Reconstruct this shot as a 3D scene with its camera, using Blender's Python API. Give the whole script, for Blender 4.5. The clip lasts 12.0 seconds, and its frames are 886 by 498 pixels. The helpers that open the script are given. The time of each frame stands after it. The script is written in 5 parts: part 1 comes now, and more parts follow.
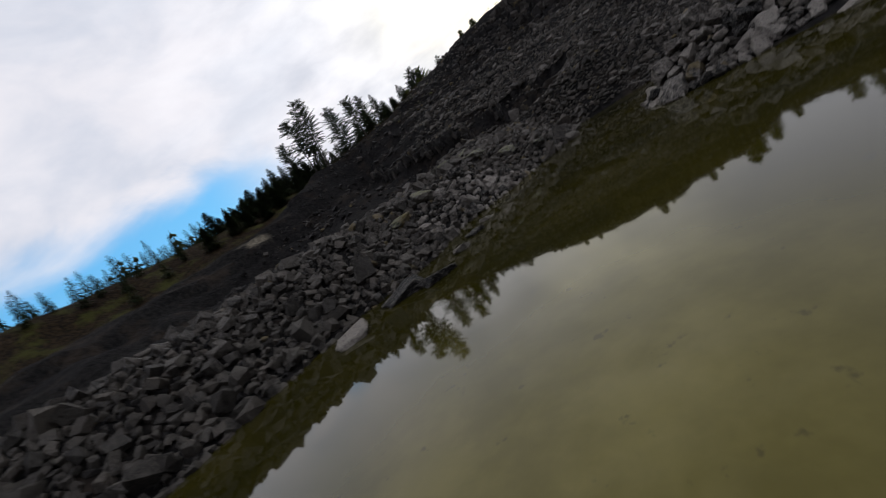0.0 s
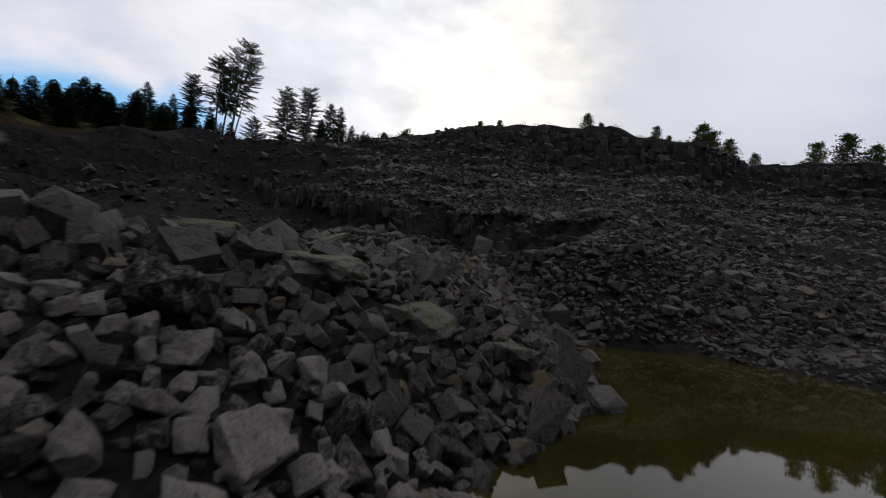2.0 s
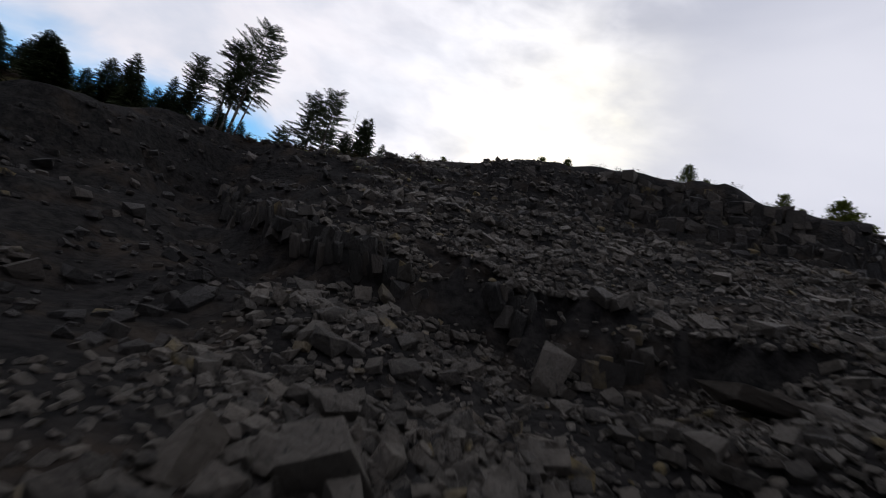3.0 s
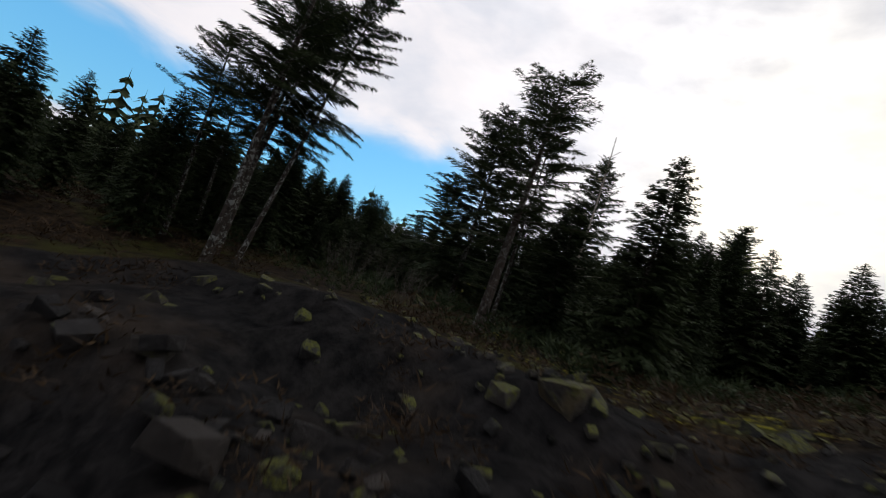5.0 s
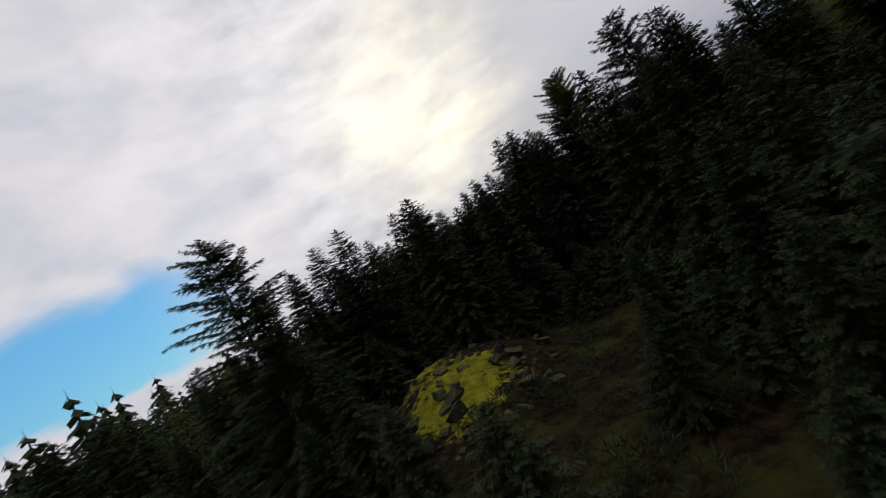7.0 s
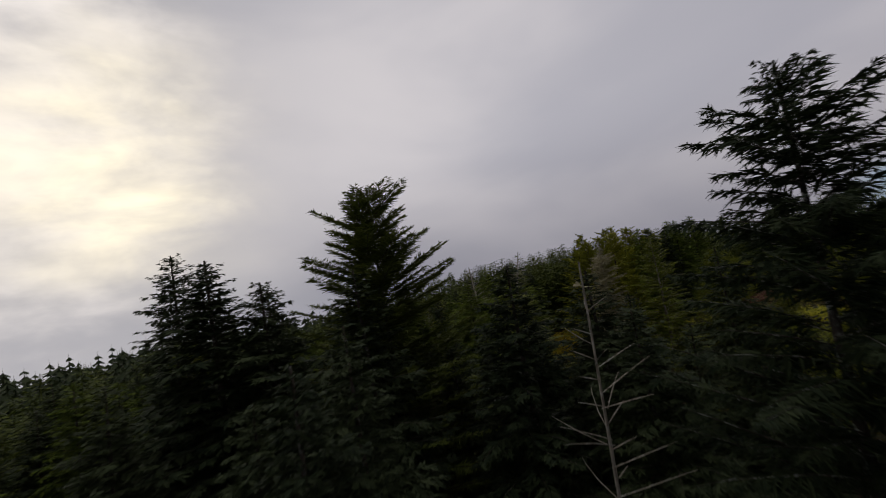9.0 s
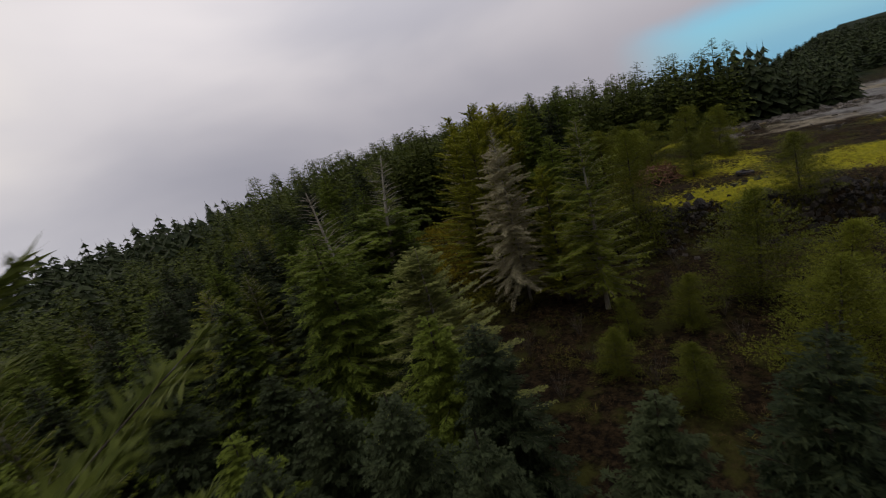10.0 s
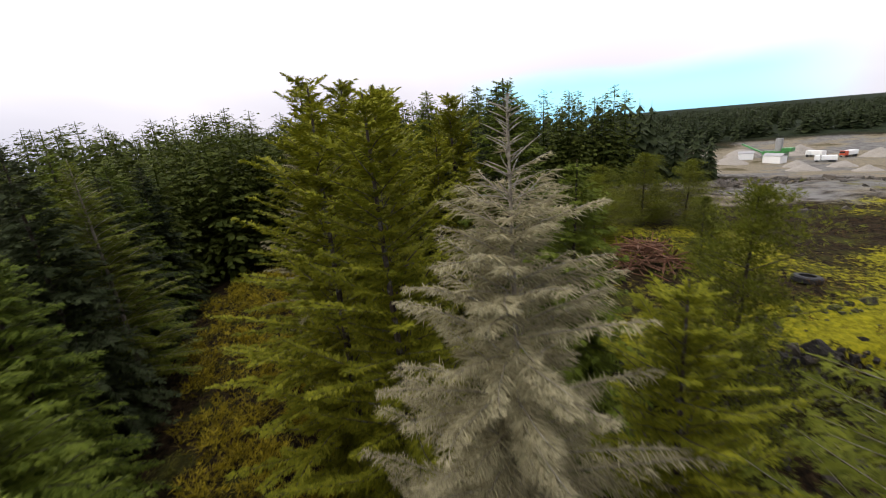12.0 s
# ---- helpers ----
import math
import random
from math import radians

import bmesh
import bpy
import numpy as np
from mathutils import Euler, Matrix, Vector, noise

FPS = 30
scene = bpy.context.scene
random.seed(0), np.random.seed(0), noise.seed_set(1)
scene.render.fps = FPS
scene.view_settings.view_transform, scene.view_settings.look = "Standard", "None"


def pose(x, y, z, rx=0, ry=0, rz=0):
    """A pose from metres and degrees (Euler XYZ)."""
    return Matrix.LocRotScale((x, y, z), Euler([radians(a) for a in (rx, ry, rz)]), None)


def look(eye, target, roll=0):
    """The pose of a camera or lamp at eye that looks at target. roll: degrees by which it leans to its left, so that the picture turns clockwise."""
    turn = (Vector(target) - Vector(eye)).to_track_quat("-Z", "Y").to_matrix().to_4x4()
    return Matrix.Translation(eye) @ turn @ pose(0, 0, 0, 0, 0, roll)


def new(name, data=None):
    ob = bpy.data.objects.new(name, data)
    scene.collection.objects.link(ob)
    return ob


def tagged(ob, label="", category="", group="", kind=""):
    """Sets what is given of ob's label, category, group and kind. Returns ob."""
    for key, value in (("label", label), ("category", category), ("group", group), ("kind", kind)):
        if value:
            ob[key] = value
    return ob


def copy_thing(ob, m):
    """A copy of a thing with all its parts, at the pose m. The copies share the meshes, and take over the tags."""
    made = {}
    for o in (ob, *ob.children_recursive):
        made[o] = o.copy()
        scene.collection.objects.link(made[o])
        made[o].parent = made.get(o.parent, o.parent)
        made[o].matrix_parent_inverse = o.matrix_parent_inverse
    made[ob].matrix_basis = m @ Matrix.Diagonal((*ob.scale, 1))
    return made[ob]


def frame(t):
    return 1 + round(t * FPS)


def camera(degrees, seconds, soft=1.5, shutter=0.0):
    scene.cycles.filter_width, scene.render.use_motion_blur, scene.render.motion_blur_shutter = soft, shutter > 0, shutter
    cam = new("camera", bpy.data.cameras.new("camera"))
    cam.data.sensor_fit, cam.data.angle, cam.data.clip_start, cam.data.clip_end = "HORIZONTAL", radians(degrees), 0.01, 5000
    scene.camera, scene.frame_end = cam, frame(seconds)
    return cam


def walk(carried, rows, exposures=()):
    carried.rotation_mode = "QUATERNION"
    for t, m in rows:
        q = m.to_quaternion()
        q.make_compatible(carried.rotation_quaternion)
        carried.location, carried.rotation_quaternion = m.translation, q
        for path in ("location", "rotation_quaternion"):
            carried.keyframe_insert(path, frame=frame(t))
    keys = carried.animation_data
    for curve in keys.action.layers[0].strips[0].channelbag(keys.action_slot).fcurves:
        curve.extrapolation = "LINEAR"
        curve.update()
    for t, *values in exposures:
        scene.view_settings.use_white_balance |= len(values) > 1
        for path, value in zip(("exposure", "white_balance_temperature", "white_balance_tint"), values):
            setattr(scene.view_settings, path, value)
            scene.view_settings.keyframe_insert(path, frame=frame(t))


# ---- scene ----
cam = camera(91, 12.0, soft=1.0, shutter=0.13)
# seconds, x, y, z, tilt, roll, heading
ROWS = [
    (0.00, -0.00, 0.00, 2.39, 80.8, 33.1, 9.9),
    (0.50, -0.89, 3.25, 1.86, 84.8, 13.8, -2.4),
    (1.00, -0.84, 8.28, 2.22, 89.6, 8.1, -0.0),
    (1.50, -0.46, 13.98, 2.77, 90.4, 1.0, 2.5),
    (2.00, -0.18, 19.89, 2.93, 91.0, -4.9, 1.3),
    (2.50, -0.80, 25.92, 3.83, 93.0, -4.7, 0.5),
    (3.00, -1.01, 32.58, 4.99, 96.0, -13.8, 4.7),
    (3.50, -2.59, 41.04, 7.17, 99.9, -19.9, 10.2),
    (5.50, -19.89, 66.84, 17.29, 92.5, -15.0, 34.3),
    (6.00, -24.63, 71.45, 18.18, 93.4, -3.1, 29.3),
    (6.50, -28.29, 77.31, 20.08, 93.0, 18.3, 16.9),
    (7.00, -30.90, 83.53, 20.61, 91.8, 29.5, 2.1),
    (9.00, -23.60, 114.40, 27.20, 95.6, 10.4, -41.5),
    (9.50, -17.00, 120.50, 28.70, 94.1, 14.8, -48.1),
    (9.75, -13.95, 123.85, 29.75, 84.8, 15.9, -55.6),
    (10.00, -10.58, 127.10, 30.49, 75.0, 15.7, -64.0),
    (10.50, -4.79, 132.13, 31.20, 65.7, 16.0, -76.1),
    (11.00, 0.92, 135.03, 31.23, 64.7, 8.2, -77.1),
    (11.50, 7.36, 137.70, 30.25, 65.4, 5.1, -81.8),
    (12.00, 15.41, 139.98, 29.21, 74.0, 4.7, -83.8),
]
EXPOSURES = [(0.0, 0.0, 6200, 9), (1.0, -0.05, 6200, 9.5), (3.5, 0.05, 6200, 10.5), (5.5, 0.15, 6500, 9), (6.0, 0.1, 6500, 9), (7.0, -0.25, 6400, 10), (9.0, -0.35, 6800, 11), (9.5, -0.45, 6800, 11), (10.0, 0.05, 6900, 11), (10.5, 0.65, 7000, 10.5), (11.0, 1.15, 7200, 10), (11.5, 1.3, 7200, 10), (12.0, 1.25, 7000, 10)]
walk(cam, [(t, pose(x, y, z, a, b, c)) for t, x, y, z, a, b, c in ROWS], EXPOSURES)

from mathutils import noise

SUN_BEARING, SUN_HEIGHT = radians(5), radians(20)
sun_way = Vector((math.sin(SUN_BEARING) * math.cos(SUN_HEIGHT), math.cos(SUN_BEARING) * math.cos(SUN_HEIGHT), math.sin(SUN_HEIGHT)))

# ---------------------------------------------------------------- nodes
class Nodes:
    """Short hand for a node tree."""

    def __init__(self, tree):
        self.tree = tree
        tree.nodes.clear()

    def add(self, kind, values=(), **props):
        n = self.tree.nodes.new(kind)
        for k, v in props.items():
            setattr(n, k, v)
        for k, v in dict(values).items():
            if isinstance(v, bpy.types.NodeSocket):
                self.tree.links.new(v, n.inputs[k])
            else:
                n.inputs[k].default_value = v
        return n

    def math(self, op, a, b=0.0, c=0.0, clamp=False):
        return self.add("ShaderNodeMath", {0: a, 1: b, 2: c}, operation=op, use_clamp=clamp).outputs[0]

    def mix(self, f, a, b, mode="MIX"):
        n = self.add("ShaderNodeMix", data_type="RGBA", blend_type=mode)
        for i, v in ((0, f), (6, a), (7, b)):
            if isinstance(v, bpy.types.NodeSocket):
                self.tree.links.new(v, n.inputs[i])
            else:
                n.inputs[i].default_value = v if i == 0 else (*v, 1)
        return n.outputs[2]

    def noise(self, vec, scale, detail=4, rough=0.55, distort=0.0):
        return self.add("ShaderNodeTexNoise", {"Vector": vec, "Scale": scale, "Detail": detail, "Roughness": rough, "Distortion": distort}).outputs[0]

    def ramp(self, f, lo, hi):
        return self.add("ShaderNodeMapRange", {"Value": f, "From Min": lo, "From Max": hi}, interpolation_type="SMOOTHSTEP").outputs[0]


# ---------------------------------------------------------------- world: broken overcast before a low sun
world = bpy.data.worlds.new("sky")
scene.world = world
world.use_nodes = True
N = Nodes(world.node_tree)
way = N.add("ShaderNodeTexCoord").outputs["Generated"]
sep = N.add("ShaderNodeSeparateXYZ", {0: way})
height = sep.outputs[2]
blue = N.add("ShaderNodeTexSky", sky_type="NISHITA", sun_disc=False, sun_elevation=SUN_HEIGHT, sun_rotation=SUN_BEARING, air_density=1.2, dust_density=0.4, ozone_density=2.0)
flat = N.add("ShaderNodeVectorMath", {0: way, 1: (1.0, 1.0, 2.2)}, operation="MULTIPLY").outputs[0]
billow = N.noise(flat, 1.5, 4, 0.45, 0.3)
fine = N.noise(flat, 4.0, 5, 0.52, 0.4)
puffs = N.noise(flat, 9.0, 5, 0.5, 0.2)
near_sun = N.add("ShaderNodeVectorMath", {0: way, 1: tuple(sun_way)}, operation="DOT_PRODUCT").outputs["Value"]
ragged_sun = N.math("ADD", near_sun, N.math("MULTIPLY", N.math("SUBTRACT", fine, 0.58), 0.07))
core = N.math("POWER", N.math("MINIMUM", N.math("MAXIMUM", ragged_sun, 0.0), 1.0), 60.0)
cloud = N.mix(N.ramp(billow, 0.3, 0.7), (0.40, 0.415, 0.49), (0.59, 0.59, 0.645))
cloud = N.mix(N.ramp(near_sun, -0.4, 0.95), N.mix(1.0, cloud, (0.75, 0.75, 0.78), "MULTIPLY"), cloud)
to_east = N.add("ShaderNodeVectorMath", {0: way, 1: (0.91, 0.33, 0.25)}, operation="DOT_PRODUCT").outputs["Value"]
cloud = N.mix(1.0, cloud, N.mix(N.ramp(to_east, 0.45, 0.95), (1.0, 1.0, 1.0), (1.4, 1.37, 1.33)), "MULTIPLY")
low_east = N.math("MULTIPLY", N.ramp(to_east, 0.5, 0.9), N.ramp(height, 0.34, 0.02))
cloud = N.mix(N.math("MULTIPLY", low_east, 0.85), cloud, N.mix(1.0, cloud, (0.46, 0.47, 0.52), "MULTIPLY"))
cloud = N.mix(1.0, cloud, N.mix(N.ramp(height, 0.74, 0.98), (1.0, 1.0, 1.0), (3.4, 3.4, 3.4)), "MULTIPLY")
# the thin white veil west of the sun ends at a cloud's edge just east of it
veil = N.add("ShaderNodeVectorMath", {0: way, 1: (-0.166, 0.884, 0.437)}, operation="DOT_PRODUCT").outputs["Value"]
east_of = N.add("ShaderNodeVectorMath", {0: way, 1: (0.985, -0.174, 0.0)}, operation="DOT_PRODUCT").outputs["Value"]
edge = N.ramp(N.math("ADD", east_of, N.math("MULTIPLY", N.math("SUBTRACT", fine, 0.5), 0.6)), 0.36, -0.24)
glow = N.math("MULTIPLY", N.ramp(N.math("ADD", veil, N.math("MULTIPLY", N.math("SUBTRACT", puffs, 0.5), 0.22)), 0.86, 1.09), N.math("MULTIPLY_ADD", edge, 0.6, 0.4))
cloud = N.mix(glow, cloud, (1.22, 1.17, 1.16))
cloud = N.mix(N.math("MULTIPLY", core, N.math("MULTIPLY_ADD", puffs, 0.8, 0.5), clamp=True), cloud, (1.75, 1.6, 1.2))
pale_west = N.add("ShaderNodeVectorMath", {0: way, 1: (-0.72, 0.62, 0.31)}, operation="DOT_PRODUCT").outputs["Value"]
cloud = N.mix(N.math("MULTIPLY", N.ramp(pale_west, 0.72, 0.98), 0.75), cloud, N.mix(N.ramp(fine, 0.3, 0.65), (0.74, 0.75, 0.82), (1.02, 0.96, 0.97)))
# the clear gaps low over the horizon, to the west and to the east, with a white bank below the western one
west = N.add("ShaderNodeVectorMath", {0: way, 1: (-0.835, 0.52, 0.17)}, operation="DOT_PRODUCT").outputs["Value"]
east = N.add("ShaderNodeVectorMath", {0: way, 1: (0.961, -0.276, 0.02)}, operation="DOT_PRODUCT").outputs["Value"]
ragged = N.math("ADD", height, N.math("MULTIPLY", N.math("SUBTRACT", fine, 0.5), 0.16))
slot = N.math("MULTIPLY", N.ramp(ragged, 0.30, 0.20), N.ramp(ragged, 0.055, 0.085))
thin = N.ramp(N.math("ADD", height, N.math("MULTIPLY", N.math("SUBTRACT", fine, 0.5), 0.05)), 0.095, 0.045)
gap = N.math("MAXIMUM", N.math("MULTIPLY", N.ramp(west, 0.82, 0.93), slot), N.math("MULTIPLY", N.ramp(east, 0.93, 0.985), thin))
clear = N.mix(1.0, N.mix(1.0, blue.outputs[0], (0.035, 0.055, 0.065), "MULTIPLY"), (0.075, 0.27, 0.50), "ADD")
sky = N.mix(gap, cloud, clear)
N.add("ShaderNodeOutputWorld", {0: N.add("ShaderNodeBackground", {0: sky, 1: 1.0}).outputs[0]})

lamp = bpy.data.lights.new("sun", "SUN")
lamp.energy, lamp.angle, lamp.color = 0.5, radians(120), (1.0, 0.94, 0.86)
sun = new("sun", lamp)
sun.matrix_world = look(sun_way * 100, (0, 0, 0))


# ---------------------------------------------------------------- materials
def material(name):
    m = bpy.data.materials.new(name)
    m.use_nodes = True
    return m, Nodes(m.node_tree)


def finish(n, colour, rough, bump=None, strength=0.4, distance=0.05, **extra):
    b = n.add("ShaderNodeBsdfPrincipled", {"Base Color": colour if isinstance(colour, bpy.types.NodeSocket) else (*colour, 1), "Roughness": rough, **extra})
    if bump is not None:
        n.tree.links.new(n.add("ShaderNodeBump", {"Strength": strength, "Distance": distance, "Height": bump}).outputs[0], b.inputs["Normal"])
    n.add("ShaderNodeOutputMaterial", {0: b.outputs[0]})
    return b


def rock_material(name, joined, dark, light, moss=0.0, shine=0.15):
    m, n = material(name)
    at = n.add("ShaderNodeTexCoord").outputs["Object"]
    if joined:
        rnd = n.add("ShaderNodeNewGeometry").outputs["Random Per Island"]
    else:
        rnd = n.add("ShaderNodeObjectInfo").outputs["Random"]
        at = n.add("ShaderNodeVectorMath", {0: at, 1: n.add("ShaderNodeCombineXYZ", {0: n.math("MULTIPLY", rnd, 50.0)}).outputs[0]}, operation="ADD").outputs[0]
    big, grain, crack = n.noise(at, 1.3, 5, 0.6), n.noise(at, 16.0, 6, 0.75), n.noise(at, 4.5, 8, 0.75, 0.6)
    tone = n.math("ADD", n.math("MULTIPLY", n.math("FRACT", n.math("MULTIPLY", rnd, 5.3)), 0.55), n.math("MULTIPLY", crack, 1.15))
    col = n.mix(n.ramp(tone, 0.6, 0.98), dark, light)
    col = n.mix(n.math("MULTIPLY", n.ramp(grain, 0.5, 0.72), 0.4), col, tuple(min(1, 2.0 * k) for k in light))
    col = n.mix(n.math("MULTIPLY", n.ramp(grain, 0.47, 0.32), 0.75), col, dark)
    edge = n.ramp(n.add("ShaderNodeNewGeometry").outputs["Pointiness"], 0.52, 0.62)
    col = n.mix(n.math("MULTIPLY", edge, 0.3), col, tuple(min(1, 1.7 * k) for k in light))
    col = n.mix(n.math("MULTIPLY", n.ramp(crack, 0.44, 0.36), 0.7), col, (0.008, 0.008, 0.008))
    pale = n.ramp(n.noise(at, 8.0, 7, 0.7, 0.3), 0.6, 0.7)
    col = n.mix(n.math("MULTIPLY", pale, 0.45), col, tuple(min(1, 1.8 * k) for k in light))
    # rusty and ochre faces on some stones
    tint = n.math("FRACT", n.math("MULTIPLY", rnd, 17.3))
    rust = n.math("MULTIPLY", n.ramp(tint, *((0.965, 0.985) if joined else (0.93, 0.98))), n.ramp(big, 0.42, 0.58))
    col = n.mix(n.math("MULTIPLY", rust, 0.7), col, (0.18, 0.135, 0.055))
    warm = n.math("MULTIPLY", n.ramp(n.math("FRACT", n.math("MULTIPLY", rnd, 7.7)), 0.55, 0.9), 0.22)
    col = n.mix(warm, col, (0.16, 0.13, 0.10))
    if moss:
        up = n.add("ShaderNodeSeparateXYZ", {0: n.add("ShaderNodeNewGeometry").outputs["Normal"]}).outputs[2]
        green = n.math("MULTIPLY", n.ramp(n.math("ADD", n.noise(at, 4.0, 6, 0.65), n.math("MULTIPLY", up, 0.2)), 0.55, 0.75), n.math("MULTIPLY", n.ramp(grain, 0.36, 0.56), moss))
        col = n.mix(green, col, (0.12, 0.125, 0.014))
    finish(n, col, n.math("ADD", 0.5, n.math("MULTIPLY", grain, 0.3)), n.math("ADD", n.math("MULTIPLY", grain, 0.4), n.math("MULTIPLY", crack, 1.4)), 1.0, 0.16, **{"Specular IOR Level": shine})
    return m


ROCK = rock_material("basalt", False, (0.0025, 0.0023, 0.002), (0.265, 0.235, 0.197), 0.0, 0.16)
RUBBLE = rock_material("basalt_scree", False, (0.0025, 0.0023, 0.002), (0.066, 0.057, 0.046))
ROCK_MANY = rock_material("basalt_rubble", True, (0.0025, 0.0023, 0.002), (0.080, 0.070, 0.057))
# black cliff rock; also a shaded copy for western rubble and gap filler
ROCK_DARK_AND_SHADED = rock_material("dark_and_shaded_basalt", True, (0.002, 0.002, 0.002), (0.024, 0.021, 0.018))
ROCK_WALL = rock_material("cliff_basalt", True, (0.003, 0.003, 0.003), (0.042, 0.037, 0.031))
ROCK_LICHEN = rock_material("lichen_boulder", False, (0.006, 0.006, 0.005), (0.11, 0.10, 0.08), 0.5, 0.2)
ROCK_RIB = rock_material("jointed_basalt", False, (0.002, 0.002, 0.002), (0.030, 0.027, 0.023))
ROCK_MOSS = rock_material("mossy_basalt", True, (0.003, 0.003, 0.003), (0.030, 0.028, 0.024), 0.85)


def ground_material():
    m, n = material("quarry_ground")
    at = n.add("ShaderNodeTexCoord").outputs["Object"]
    moss = n.add("ShaderNodeAttribute", attribute_name="moss").outputs["Fac"]
    pit = n.add("ShaderNodeAttribute", attribute_name="pit").outputs["Fac"]
    sand = n.add("ShaderNodeAttribute", attribute_name="sand").outputs["Fac"]
    wood = n.add("ShaderNodeAttribute", attribute_name="wood").outputs["Fac"]
    a, b, c = n.noise(at, 0.35, 6, 0.65), n.noise(at, 2.5, 7, 0.7), n.noise(at, 14.0, 5, 0.7)
    cells = n.add("ShaderNodeTexVoronoi", {"Vector": at, "Scale": 2.2}, feature="DISTANCE_TO_EDGE").outputs[0]
    rock = n.mix(n.ramp(b, 0.3, 0.75), (0.003, 0.003, 0.003), (0.020, 0.018, 0.016))
    rock = n.mix(n.math("MULTIPLY", n.ramp(a, 0.5, 0.72), 0.4), rock, (0.05, 0.036, 0.024))
    heath = n.mix(n.ramp(b, 0.35, 0.72), (0.004, 0.003, 0.002), (0.036, 0.023, 0.011))
    heath = n.mix(n.ramp(a, 0.48, 0.66), heath, (0.034, 0.034, 0.008))
    green = n.mix(n.ramp(b, 0.3, 0.7), (0.075, 0.075, 0.006), (0.22, 0.20, 0.012))
    wide = n.noise(at, 0.035, 6, 0.65)
    soil = n.mix(n.ramp(b, 0.3, 0.7), (0.10, 0.085, 0.060), (0.22, 0.19, 0.135))
    soil = n.mix(n.ramp(wide, 0.46, 0.56), soil, n.mix(n.ramp(a, 0.35, 0.65), (0.075, 0.072, 0.066), (0.16, 0.155, 0.145)))
    soil = n.mix(n.ramp(wide, 0.42, 0.34), soil, (0.06, 0.05, 0.022))
    col = n.mix(n.ramp(n.math("ADD", moss, n.math("MULTIPLY", n.math("SUBTRACT", b, 0.5), 0.9)), 0.45, 0.62), heath, green)
    col = n.mix(n.ramp(n.math("ADD", pit, n.math("MULTIPLY", n.math("SUBTRACT", b, 0.5), 0.6)), 0.4, 0.6), col, rock)
    col = n.mix(n.ramp(n.math("ADD", sand, n.math("MULTIPLY", n.math("SUBTRACT", a, 0.5), 0.8)), 0.4, 0.65), col, soil)
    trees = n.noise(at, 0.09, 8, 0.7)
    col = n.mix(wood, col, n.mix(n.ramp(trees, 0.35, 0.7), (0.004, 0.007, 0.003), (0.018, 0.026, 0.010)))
    relief = n.math("ADD", n.math("MULTIPLY", c, 0.35), n.math("ADD", b, n.math("MULTIPLY", n.ramp(cells, 0.0, 0.25), 0.25)))
    finish(n, col, 0.9, relief, 0.9, 0.12, **{"Specular IOR Level": 0.04})
    return m


def water_material():
    m, n = material("murky_water")
    at = n.add("ShaderNodeTexCoord").outputs["Object"]
    silt = n.noise(at, 0.25, 5, 0.6)
    col = n.mix(n.ramp(silt, 0.3, 0.7), (0.013, 0.012, 0.002), (0.026, 0.022, 0.003))
    # a pale shoal of silt near the southern end, with dark stones on it
    place = n.add("ShaderNodeVectorMath", {0: at, 1: (8.6, -5.0, 0.0)}, operation="ADD").outputs[0]
    off = n.add("ShaderNodeVectorMath", {0: place}, operation="LENGTH").outputs["Value"]
    shoal = n.ramp(n.math("ADD", off, n.math("MULTIPLY", n.math("SUBTRACT", silt, 0.5), 5.0)), 6.0, 0.5)
    col = n.mix(shoal, col, n.mix(n.ramp(n.noise(at, 0.8, 5, 0.6), 0.3, 0.7), (0.075, 0.062, 0.010), (0.12, 0.10, 0.024)))
    col = n.mix(n.math("MULTIPLY", n.ramp(n.noise(at, 2.6, 4, 0.6), 0.63, 0.70), 0.5), col, (0.010, 0.009, 0.003))
    finish(n, col, 0.03, n.noise(at, 1.1, 3), 0.012, 0.05, **{"IOR": 1.33, "Specular IOR Level": 0.36})
    return m


def bark_material(name, dark, light, lichen):
    m, n = material(name)
    at = n.add("ShaderNodeTexCoord").outputs["Object"]
    long = n.add("ShaderNodeVectorMath", {0: at, 1: (9.0, 9.0, 1.6)}, operation="MULTIPLY").outputs[0]
    ridges = n.noise(long, 1.4, 6, 0.7)
    col = n.mix(n.ramp(ridges, 0.3, 0.7), dark, light)
    col = n.mix(n.math("MULTIPLY", n.ramp(n.noise(at, 5.5, 6, 0.7, 0.4), 0.50, 0.60), lichen), col, (0.34, 0.35, 0.31))
    finish(n, col, 0.9, ridges, 0.9, 0.03, **{"Specular IOR Level": 0.1})
    return m


def leaf_material(name, dark, light, glow_through=0.3):
    m, n = material(name)
    at = n.add("ShaderNodeTexCoord").outputs["Object"]
    rnd = n.add("ShaderNodeObjectInfo").outputs["Random"]
    isle = n.add("ShaderNodeNewGeometry").outputs["Random Per Island"]
    f = n.math("ADD", n.math("MULTIPLY", isle, 0.45), n.math("ADD", n.math("MULTIPLY", rnd, 0.35), n.math("MULTIPLY", n.noise(at, 0.9, 4), 0.4)))
    col = n.mix(n.ramp(f, 0.15, 1.0), dark, light)
    d = n.add("ShaderNodeBsdfPrincipled", {"Base Color": col, "Roughness": 0.7, "Specular IOR Level": 0.08})
    t = n.add("ShaderNodeBsdfTranslucent", {"Color": col})
    n.add("ShaderNodeOutputMaterial", {0: n.add("ShaderNodeMixShader", {0: glow_through, 1: d.outputs[0], 2: t.outputs[0]}).outputs[0]})
    return m


